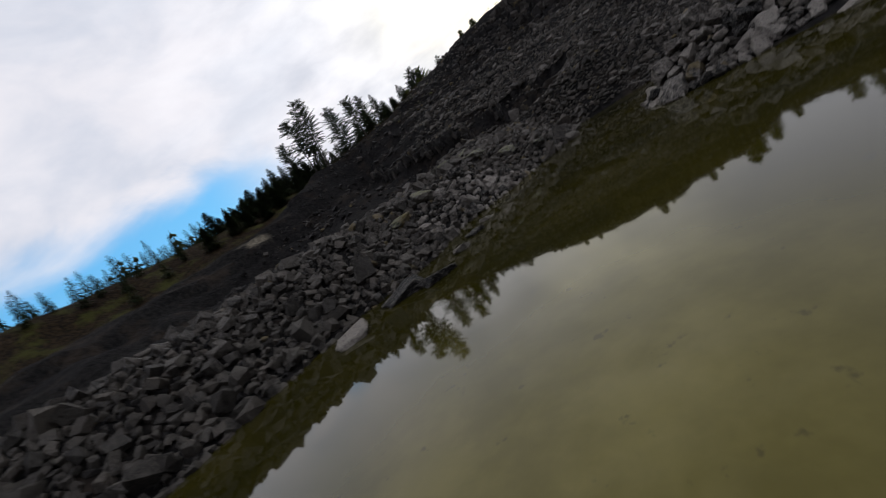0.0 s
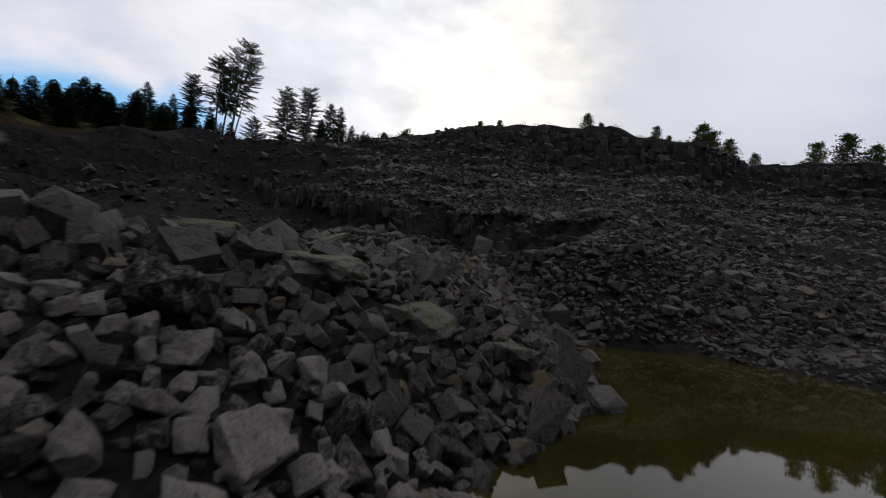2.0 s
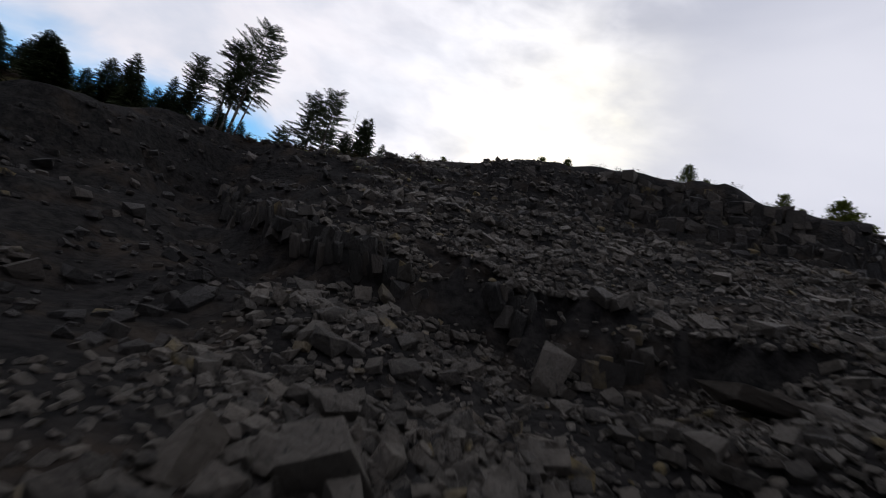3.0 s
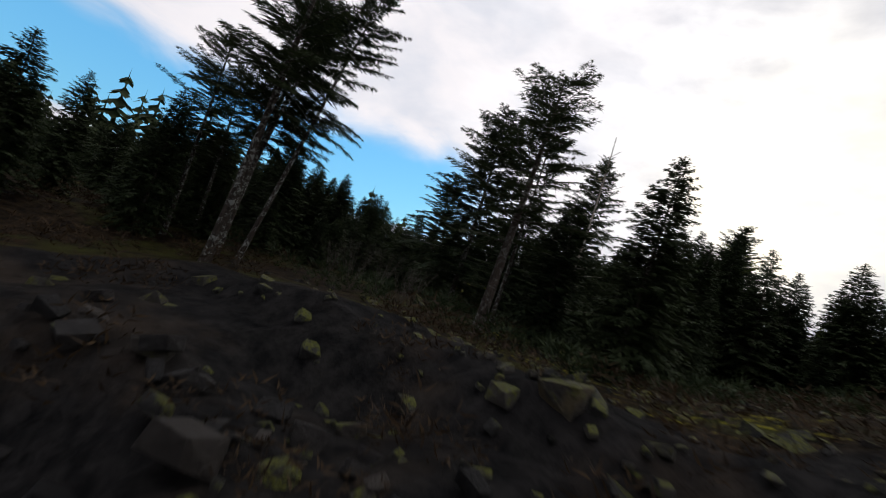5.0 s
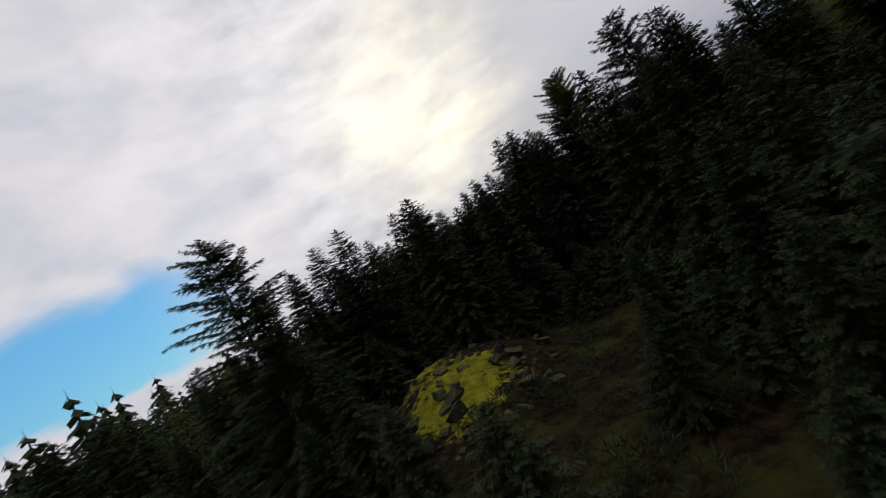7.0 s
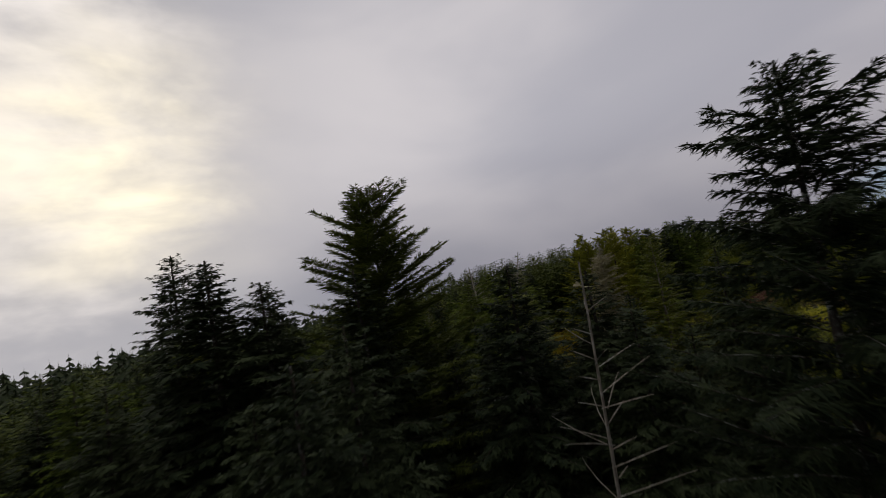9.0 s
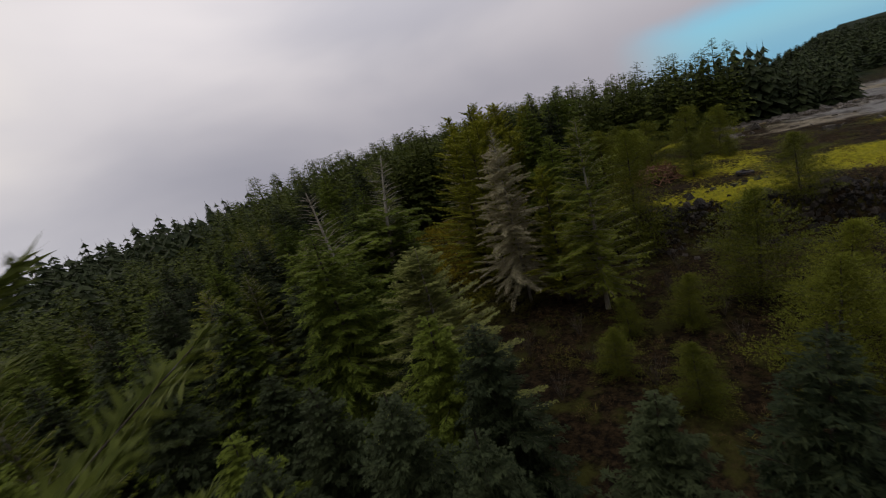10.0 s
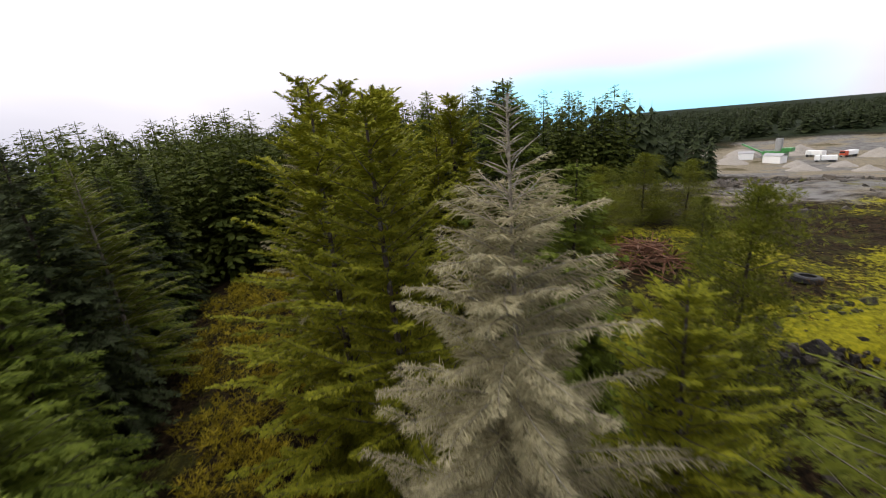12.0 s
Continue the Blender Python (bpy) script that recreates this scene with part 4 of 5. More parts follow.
PALE_FIR = kind("pale_fir", "pale green fir with thin boughs and a visible trunk", "fir tree", BARK_GREY, PALE, (51, 52), "pale firs", tall=13, reach=3.2, base=0.13, gap=0.33, arms=6, tuft=0.5, droop=0.2, shape=0.7, thick=0.009, thin_out=0.10, step=0.11, wide=0.06)
LICHEN_FIR = kind("lichen_fir", "dead grey fir hung with pale lichen", "dead fir", BARK_GREY, LICHEN, (61, 62), "dead lichen firs", tall=14, reach=3.7, base=0.13, gap=0.28, arms=7, tuft=0.5, droop=0.28, shape=0.7, thick=0.0075, thin_out=0.05, dead_top=0.13, step=0.07, uneven=0.45, limb_from=0.1, hang=0.4, wide=0.026)
SPIRE_FIR = kind("spire_fir", "green fir with a bare dead leaning top", "fir tree", BARK_GREY, FIR_GREEN, (71, 72), "firs with dead tops", tall=14, reach=3.4, base=0.1, gap=0.32, arms=6, tuft=0.6, droop=0.35, shape=0.55, thick=0.012, thin_out=0.10, dead_top=0.27, lean=0.04, step=0.13, hang=0.5, wide=0.08)
BUSHY_FIR = kind("bushy_fir", "bushy dark fir with a broad rounded top", "fir tree", BARK_DARK, FIR_MID, (85,), "", tall=15.5, reach=3.5, base=0.12, gap=0.32, arms=8, tuft=0.8, droop=0.06, shape=0.42, thick=0.010, thin_out=0.08, step=0.085, uneven=0.5, limb_from=1.0, hang=0.0, wide=0.06, subs=3)
SNAG = kind("snag", "dead broken tree with bare grey branches", "dead tree", BARK_GREY, LICHEN, (81, 82), "snags", tall=9, reach=2.0, base=0.2, gap=0.32, arms=4, tuft=0.2, droop=0.1, shape=0.7, thick=0.0055, thin_out=0.45, uneven=0.6, dead_top=0.97, step=0.5, split=True)
LOW_FIR = kind("young_fir", "low dark young fir in the undergrowth", "fir tree", BARK_DARK, FIR, (25, 26, 27), "young firs under the flight", tall=4, reach=1.6, base=0.03, gap=0.18, arms=7, tuft=0.42, droop=0.3, shape=0.7, thick=0.013, thin_out=0.04, step=0.12, limb_from=1.0, wide=0.075)
YOUNG = kind("young_conifer", "small bushy conifer on the plateau's rim", "conifer", BARK_DARK, FIR_MID, (91, 92, 93), "young conifers on the rim", tall=3, reach=1.2, base=0.05, gap=0.22, arms=6, tuft=0.2, droop=0.1, shape=0.5, thick=0.016, thin_out=0.08, step=0.25, style="clump", clump=0.32, many=12, fat=0.3)

# the tall firs on the pit's rim
for i, (x, y, tall, tip) in enumerate(((-27.6, 69.8, 12.2, (2, 9)), (-27.7, 70.9, 11.6, (0, 10)), (-28.8, 70.6, 10.6, (-1, 9)), (-30.2, 71.8, 11.6, (0, 7)), (-32.4, 71.0, 8.5, (0, 4)), (-34.0, 73.0, 8.0, (0, 3)))):
    TALL_PINE.set(i, x, y, tall, 40 * i, None, tip, 0.7 if i == 1 else 1.05)
# the group opposite, with its broken trunk
THICK_FIR.set(0, -19.9, 73.9, 8.4, 20)
TALL_PINE.set(1, -20.5, 76.0, 8.4, 200, None, (0, 0), 0.8)
OPEN_FIR.set(1, -22.6, 81.5, 6.4, 70)
SNAG.set(0, -18.8, 77.6, 8.2, 0)
OPEN_FIR.set(2, -26.6, 83.8, 12.0, 10, None, (0, 0), 1.05)
OPEN_FIR.set(0, -21.4, 88.4, 11.8, 130, None, (0, 0), 0.75)
OPEN_FIR.set(1, -40.6, 102.6, 12.6, 250, None, (0, 0), 1.0)
# the dark firs that stand where the flight turns
for i, (x, y, tall) in enumerate(((-20.5, 96.5, 8.0), (-18.0, 92.0, 6.0), (-17.5, 101.0, 9.0), (-21.0, 105.5, 12.0), (-15.0, 97.0, 6.5), (-16.0, 106.5, 13.0), (-19.0, 123.0, 13.0), (-13.0, 110.0, 14.0), (-25.5, 91.5, 4.6), (-24.0, 95.0, 5.4), (-27.4, 94.6, 3.8), (-23.0, 89.8, 5.4), (-26.0, 98.0, 4.4))):
    DENSE_FIR.set(i, x, y, tall, 70 * i)

# low dark firs crowding behind the tall trunks
for i, (x, y, tall) in enumerate(((-35.0, 73.6, 5.0), (-37.0, 71.6, 4.6), (-33.6, 76.6, 5.0), (-32.6, 79.4, 5.0), (-34.8, 79.0, 5.4), (-38.5, 75.0, 5.4), (-36.5, 77.5, 5.2), (-31.6, 74.6, 2.8), (-30.4, 76.6, 2.6), (-32.8, 72.9, 3.0), (-35.2, 70.6, 3.6))):
    DENSE_FIR.set(i + 1, x, y, tall, 50 * i, None, (0, 0), 1.35)

# the firs that the camera passes over, and those along the valley track
BUSHY_FIR.set(0, -12.3, 131.2, 18.5)
SNAG.set(1, -12.7, 121.3, 13.3, 40, None, (1, -3))
OPEN_FIR.set(2, -12.6, 115.8, 16.6, 70, None, (0, 0), 0.9)
DENSE_FIR.set(1, -10.6, 125.2, 13.6, 0, None, (0, 0), 1.3)
DENSE_FIR.set(2, -15.0, 128.9, 14.6, 90, None, (0, 0), 1.3)
DENSE_FIR.set(3, -7.8, 123.6, 12.8, 200, None, (0, 0), 1.3)
DENSE_FIR.set(0, -10.4, 121.0, 11.5, 120, None, (0, 0), 1.3)
DENSE_FIR.set(3, -15.9, 157.6, 20.6, 10, None, (0, 0), 1.25)
DENSE_FIR.set(0, -13.2, 157.2, 19.6, 50, None, (0, 0), 1.1)
DENSE_FIR.set(0, -17.0, 133.0, 15.0, 30, None, (0, 0), 1.3)
DENSE_FIR.set(1, -15.2, 137.5, 15.0, 30, None, (0, 0), 1.3)
DENSE_FIR.set(2, -18.7, 134.5, 16.4, 80, None, (0, 0), 1.35)
SPIRE_FIR.set(0, 14.4, 147.4, 16.3, 200, None, (-5, -4), 1.4)
SPIRE_FIR.set(1, 9.3, 146.4, 15.5, 60, None, (2, 4), 1.4)
GREEN_FIR.set(0, 4.7, 143.0, 13.6, 20, None, (0, 0), 1.2)
GREEN_FIR.set(1, 8.2, 144.0, 11.0, 60, None, (0, 0), 1.15)
GREEN_FIR.set(2, 1.0, 146.0, 12.0, 160)
PALE_PINE.set(0, 5.6, 138.0, 11.8, 0, None, (0, 0), 1.35)
PALE_FIR.set(0, 11.2, 141.2, 7.5, 0, None, (0, 0), 1.1)
LICHEN_FIR.set(0, 23.6, 139.7, 15.4, 0)
PALE_FIR.set(1, 21.2, 132.8, 14.6, 30, None, (0, 0), 1.2)
LICHEN_FIR.set(1, 38.5, 149.5, 15.5, 90)
for i, (x, y, tall) in enumerate(((30.2, 146.0, 16.6), (27.8, 143.4, 16.0), (33.5, 144.5, 16.6), (36.5, 149.0, 17.6), (40.5, 146.5, 17.4), (45.5, 150.1, 18.6), (34.5, 141.0, 11.5), (23.6, 136.4, 11.6), (50.0, 148.0, 18.5), (52.5, 152.0, 19.0), (44.6, 142.6, 17.0), (56.0, 150.0, 18.0), (49.5, 144.0, 16.0), (38.0, 143.0, 14.0))):
    SHORE_PINE.set(i, x, y, tall, 50 * i)
BUSH_PINE.set(0, 32.0, 130.8, 11.6, 30, None, (0, 0), 0.95)
for i, (x, y, tall) in enumerate(((21.7, 123.1, 7.6), (18.4, 127.4, 3.6), (13.0, 131.5, 3.0), (17.4, 131.2, 2.8), (33.8, 118.5, 5.4), (61.0, 125.2, 7.0), (59.9, 121.5, 6.5), (47.6, 125.4, 5.0), (66.0, 137.5, 9.5), (70.0, 138.5, 9.0), (75.0, 135.0, 8.5), (18.2, 119.5, 6.0), (12.5, 121.5, 6.5), (10.5, 127.5, 3.4), (57.0, 130.0, 6.5), (33.0, 110.0, 5.0), (54.0, 131.5, 6.0), (64.0, 123.0, 4.0), (20.0, 113.0, 8.0), (56.0, 121.0, 2.6))):
    BUSH_PINE.set(i + 1, x, y, tall, 70 * i, None, (0, 0), 1.45)

# small conifers and bushes along the cliff's top
for i, (b, out, tall) in enumerate(((2.0, 2, 1.6), (4.5, 2, 1.7), (5.6, 2.5, 1.0), (15.5, 2.5, 2.4), (17.2, 3, 1.6), (23.5, 4, 2.2), (25.0, 4, 1.4), (28.5, 8, 4.6), (29.5, 8, 4.2), (31.0, 8, 4.0), (33.5, 6, 3.0), (38.5, 6, 4.5), (41.0, 6, 5.5), (43.0, 7, 5.0), (45.0, 6, 6.0), (47.0, 7, 5.0), (49.0, 6, 6.0), (-8.0, 3, 1.5), (-10.5, 3, 1.4))):
    d = float(np.interp(b, PIT_A[:, 0], PIT_A[:, 4])) + out
    YOUNG.set(i, d * math.sin(radians(b)), 20 + d * math.cos(radians(b)), 1.05 * tall, 60 * i)
SNAG.set(0, 50.5, 72.5, 5.0, 30, None, (0, -5))


# ---------------------------------------------------------------- the forest
def from_line(x, y, line):
    best = 1e9
    for (ax, ay), (bx, by) in zip(line, line[1:]):
        dx, dy = bx - ax, by - ay
        t = max(0, min(1, ((x - ax) * dx + (y - ay) * dy) / (dx * dx + dy * dy)))
        best = min(best, math.hypot(x - ax - t * dx, y - ay - t * dy))
    return best


# plan of the camera's flight between the firs, kept clear of trees
FLIGHT_LANE = ((-12, 55), (-20, 67), (-25, 73), (-31, 84), (-29, 98), (-21, 113), (-12, 124))
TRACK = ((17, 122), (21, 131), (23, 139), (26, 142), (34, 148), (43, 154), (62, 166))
# where the camera flies above the crowns; trees below are kept low
FLIGHT_OVER = ((-14, 120), (-6, 132.5), (-0.6, 136), (6, 138.4), (16, 140.5))


GULLY = ((22, 141), (34, 150), (43, 157), (56, 164))


def free_of_trees(x, y):
    """The pit, the lane of the camera's flight, the valley track and the mossy plateau."""
    b, d = math.degrees(math.atan2(x, y - 20)), math.hypot(x, y - 20)
    rim = float(np.interp(b, PIT_A[:, 0], PIT_A[:, 4]))
    if d < rim + 4 or (abs(b) > 75 and d < rim + 15):
        return True
    if from_line(x, y, FLIGHT_LANE) < (6.5 if y < 74 else 4.6) or from_line(x, y, TRACK) < 4.6 or from_line(x, y, GULLY) < 7.5:
        return True
    if x > -15 and y < 100 and x < 75:
        return True
    if 8 < x < 75 and 100 <= y < 136 + 0.1 * (x - 20):
        return True
    if x >= 75 and y < 150 and not 0 < (x - 75) - 0.8 * (150 - y) < 52:
        return True
    if 6 < x < 30 and 118 < y < 144 or -1 < x < 30 and 110 < y < 133:
        return True
    return math.hypot(x + 34, y - 105) < 6


spots, cell = [], {}
forest = random.Random(5)
for _ in range(15000):
    x, y = forest.uniform(-85, 140), forest.uniform(24, 215)
    if free_of_trees(x, y) or (x > 70 and y < 88):
        continue
    i, j = int(x // 4), int(y // 4)
    apart = 2.5 if y < 66 else 3.0
    if any((x - a) ** 2 + (y - b) ** 2 < apart ** 2 for di in (-1, 0, 1) for dj in (-1, 0, 1) for a, b in cell.get((i + di, j + dj), ())):
        continue
    cell.setdefault((i, j), []).append((x, y))
    spots.append((x, y))


def tallness(x, y):
    if y < 66:
        return forest.uniform(2.6, 3.9)
    tall = forest.uniform(7.0, 9.2) if x < -46 and y > 86 else forest.uniform(4.2, 6.2) if x < -24 and y < 112 else forest.uniform(5.0, 7.5) if y < 104 and x < 0 else forest.uniform(16.0, 19.0) if x > 60 and y > 106 else forest.uniform(10.5, 13) if x < 30 or y < 136 else forest.uniform(13.0, 15.8)
    if from_line(x, y, FLIGHT_OVER) < 7:
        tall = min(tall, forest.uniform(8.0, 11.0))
    return tall


# full trees go nearest the camera's flight, lighter shapes farther off
FLIGHT = FLIGHT_LANE + FLIGHT_OVER + ((36, 146),)
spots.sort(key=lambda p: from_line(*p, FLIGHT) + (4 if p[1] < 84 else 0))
for i, (x, y) in enumerate(spots[:300]):
    pick = forest.random()
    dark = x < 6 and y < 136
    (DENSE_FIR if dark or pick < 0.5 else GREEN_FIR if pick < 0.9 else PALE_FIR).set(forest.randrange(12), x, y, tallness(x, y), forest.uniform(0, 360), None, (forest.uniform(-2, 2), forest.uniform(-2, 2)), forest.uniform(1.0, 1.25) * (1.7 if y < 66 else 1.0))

# the rest of the woods, out to the horizon
light = [conifer(500 + i, 12, 2.6, 0.05, 0.55, 7, 0.9, 0.42, 0.52, 0.013, 0.02, step=0.6, limbs=False, sides=3, hang=0.5, subs=0, wide=0.38, limb_from=9) for i in range(4)]
light = [(np.concatenate(c.v + t.v), np.concatenate(c.f + [f + c.k for f in t.f])) for t, c in light]


def spire(seed):
    """A distant conifer: whorls of drooping boughs, narrowing to a point."""
    r = random.Random(seed)
    vs, fs, n = [], [], 9
    for i in range(n):
        u = i / n
        for q in range(6 if i < 7 else 5):
            a = q * 6.283 / 6 + i * 1.1 + r.uniform(-0.3, 0.3)
            long = (2.5 * (1 - u) ** 0.75 + 0.3) * r.uniform(0.75, 1.2)
            z = 0.5 + 11.0 * u + r.uniform(-0.3, 0.3)
            c, d, w = math.cos(a), math.sin(a), 0.30 * long + 0.1
            k = len(vs)
            vs += [(0, 0, z + 0.55), (0.55 * long * c - w * d, 0.55 * long * d + w * c, z), (long * c, long * d, z - 0.38 * long), (0.55 * long * c + w * d, 0.55 * long * d - w * c, z)]
            fs += [(k, k + 1, k + 2), (k, k + 2, k + 3)]
    k = len(vs)
    vs += [(0.3, 0, 4.0), (-0.15, 0.26, 4.0), (-0.15, -0.26, 4.0), (0, 0, 12.0)]
    fs += [(k, k + 1, k + 3), (k + 1, k + 2, k + 3), (k + 2, k, k + 3)]
    return np.array(vs, float), np.array(fs)


far_light = [spire(520 + i) for i in range(5)]


def woods(name, label, shapes, places, mat):
    b = Build()
    for x, y, z, s, w in places:
        v, f = forest.choice(shapes)
        a = forest.uniform(0, 6.28)
        m = np.array(((math.cos(a), math.sin(a), 0), (-math.sin(a), math.cos(a), 0), (0, 0, 1)))
        b.put((v @ m) * (s * w, s * w, s) + (x, y, z), f)
    return tagged(new(name, b.mesh(name, mat)), label, "forest", kind="stuff")


def with_level(ps):
    ps = np.array(ps)
    return [(x, y, z, s, w) for (x, y, s, w), z in zip(ps.tolist(), land(ps[:, 0], ps[:, 1]).tolist())]


# low growth under the flight
for _ in range(150):
    x, y = forest.uniform(-37, -15), forest.uniform(78, 118)
    if from_line(x, y, FLIGHT_LANE) < 5 and math.hypot(x + 33.5, y - 102) > 8.5:
        LOW_FIR.set(forest.randrange(3), x, y, forest.uniform(1.8, 3.6), forest.uniform(0, 360), None, (0, 0), 1.2)
rest = with_level([(x, y, tallness(x, y) / 12, forest.uniform(1.0, 1.3)) for x, y in spots[300:]])
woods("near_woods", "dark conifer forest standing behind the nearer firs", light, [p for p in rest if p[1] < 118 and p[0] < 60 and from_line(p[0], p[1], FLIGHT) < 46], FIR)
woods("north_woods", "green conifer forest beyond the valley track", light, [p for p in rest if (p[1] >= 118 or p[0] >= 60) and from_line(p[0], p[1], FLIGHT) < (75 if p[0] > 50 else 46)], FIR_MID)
ring = []
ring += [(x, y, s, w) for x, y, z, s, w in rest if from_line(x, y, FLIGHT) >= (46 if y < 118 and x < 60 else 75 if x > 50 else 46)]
while len(ring) < 2700:
    a, r = forest.uniform(radians(-110), radians(140)), 75 + 1500 * forest.random() ** 1.7
    x, y = 10 + r * math.sin(a), 120 + r * math.cos(a)
    yard = x - 0.9 * y > 40 and math.hypot((x - 225) / 1.25, y + 15 + 0.5 * (x - 225)) < 98
    if yard or (-85 < x < 140 and 24 < y < 215) or free_of_trees(x, y) or (y < 30 and x > -80 and math.hypot(x, y - 20) < 160):
        continue
    ring.append((x, y, forest.uniform(1.0, 1.45) * (1 + 0.15 * (r > 600)), forest.uniform(1.0, 1.4) * (1 + 0.5 * (r > 400) + 0.6 * (r > 800))))
while len(ring) < 3300:
    a, r = forest.uniform(radians(-35), radians(60)), forest.uniform(70, 330)
    x, y = 0 + r * math.sin(a), 130 + r * math.cos(a)
    if y > 212 or not -85 < x < 140:
        ring.append((x, y, forest.uniform(0.9, 1.2), forest.uniform(1.2, 1.6)))
while len(ring) < 4600:
    a, r = forest.uniform(radians(92), radians(132)), 210 + 1700 * forest.random() ** 1.3
    x, y = 10 + r * math.sin(a), 138 + r * math.cos(a)
    if math.hypot((x - 225) / 1.25, y + 15 + 0.5 * (x - 225)) < 98:
        continue
    ring.append((x, y, forest.uniform(0.9, 1.3) * (1 + 0.2 * (r > 800)), forest.uniform(1.6, 2.4) * (1 + 0.9 * (r > 800))))
woods("far_woods", "dark conifer forest reaching to the horizon", far_light, with_level(ring), FIR)


# ---------------------------------------------------------------- undergrowth
def scrub(name, label, mat, places, blades=2, tufts=30, up=0.7):
    """Low shrubs in one mesh. Places: x, y, size."""
    b = Tufts()
    ps = np.array(places)
    for (x, y, s), z in zip(places, land(ps[:, 0], ps[:, 1]).tolist()):
        for _ in range(tufts):
            a, r = forest.uniform(0, 6.28), s * 0.5 * math.sqrt(forest.random())
            h = np.array((math.cos(a), math.sin(a), 0))
            b.add(np.array((x, y, z)) + h * r + (0, 0, s * forest.uniform(0.0, 0.45)), h * forest.uniform(0.2, 0.9) + (0, 0, up * forest.uniform(0.3, 1.4)), s * forest.uniform(0.14, 0.36), s * 0.038)
    b.grow(7, blades, 0.8)
    return tagged(new(name, b.mesh(name, mat)), label, "shrubs", kind="stuff")


def sow(count, box, size, keep):
    out = []
    while len(out) < count:
        x, y = forest.uniform(box[0], box[2]), forest.uniform(box[1], box[3])
        if keep(x, y):
            out.append((x, y, forest.uniform(*size)))
    return out


scrub("brown_scrub", "brown winter bracken and heath along the track", SCRUB, sow(900, (6, 104, 66, 168), (0.4, 1.3), lambda x, y: from_line(x, y, TRACK) < 9 or forest.random() < 0.18))
scrub("olive_scrub", "olive broom and salal bushes along the track", SCRUB_GREEN, sow(800, (6, 104, 66, 168), (0.4, 1.2), lambda x, y: 1.5 < from_line(x, y, TRACK) < 9 or forest.random() < 0.12))
scrub("rim_scrub", "dark brown scrub under the firs on the rim", SCRUB_DARK, sow(900, (-46, 64, -8, 98), (0.4, 1.3), lambda x, y: level(x, y) > 12.6 and from_line(x, y, ((-20, 66), (-26, 74), (-31, 84))) > 1.5))
scrub("dark_scrub", "dark evergreen undergrowth below the firs", FIR, sow(900, (-44, 72, -8, 126), (0.6, 1.6), lambda x, y: level(x, y) > 12.6 and math.hypot(x + 34, y - 105) > 5), 3, 26)
scrub("rim_heath", "low brown heath along the pit's rim", SCRUB, [(d * math.sin(a), 20 + d * math.cos(a), s) for a, d, s in ((radians(q), float(np.interp(q, PIT_A[:, 0], PIT_A[:, 4])) + forest.uniform(-0.5, 2.5), forest.uniform(0.25, 0.7)) for q in (forest.uniform(-14, 50) for _ in range(420)))], 2, 20)
scrub("bracken", "yellow-brown bracken and broom filling the gully", BRACKEN, sow(420, (28, 136, 60, 168), (0.8, 2.0), lambda x, y: from_line(x, y, GULLY) < 6), 3, 40)
scrub("broom", "low olive broom carpeting the valley floor", SCRUB_GREEN, sow(260, (18, 136, 34, 152), (0.5, 1.2), lambda x, y: ((x - 26) / 6.5) ** 2 + ((y - 144) / 5.5) ** 2 < 1), 3, 40)
scrub("grass", "dry grass and heath on the plateau", SCRUB, sow(700, (-14, 62, 90, 132), (0.2, 0.6), lambda x, y: level(x, y) > 15.5), 2, 18)


def bare_shrub(seed, tall):
    """Many thin stems that fork."""
    r = random.Random(seed)
    b = Build()
    for _ in range(16):
        a, o = r.uniform(0, 6.28), r.uniform(0.1, 0.55)
        h = np.array((math.cos(a) * o, math.sin(a) * o, 1.0))
        p = [h * tall * t * r.uniform(0.9, 1.1) + (0.05 * r.uniform(-1, 1), 0.05 * r.uniform(-1, 1), 0) for t in (0, 0.35, 0.7, 1.0)]
        b.put(*tube(p, (0.009, 0.007, 0.005, 0.002), 3))
        for t in (0.4, 0.6, 0.8):
            c = r.uniform(0, 6.28)
            q = h * tall * t
            b.put(*tube([q, q + np.array((math.cos(c) * 0.25, math.sin(c) * 0.25, 0.3)) * tall * 0.5], (0.006, 0.002), 3))
    return b


for i, (x, y, tall) in enumerate(((-25.2, 73.8, 1.9), (-24.0, 76.0, 1.6), (-26.0, 76.5, 1.8), (-23.2, 74.2, 1.3), (-28.0, 75.5, 1.6), (25.5, 131.0, 1.8), (21.5, 127.5, 1.6), (28.0, 128.0, 2.0), (17.5, 134.5, 1.8), (15.0, 137.5, 2.2), (14.0, 133.0, 1.5), (12.0, 129.5, 1.7), (19.6, 125.5, 1.6), (23.5, 128.6, 1.9), (16.4, 125.0, 1.4), (26.6, 134.4, 2.0), (22.4, 130.4, 1.5), (10.4, 134.4, 1.7))):
    ob = tagged(new("bare_shrub", bare_shrub(i, tall).mesh("bare_shrub", TWIG)), "leafless winter shrub with thin grey stems", "shrub", "bare shrubs")
    ob.location = (x, y, level(x, y) - 0.05)

# ---------------------------------------------------------------- what people left
RUBBER = plain_material("tyre_rubber", (0.012, 0.012, 0.013), 0.8)


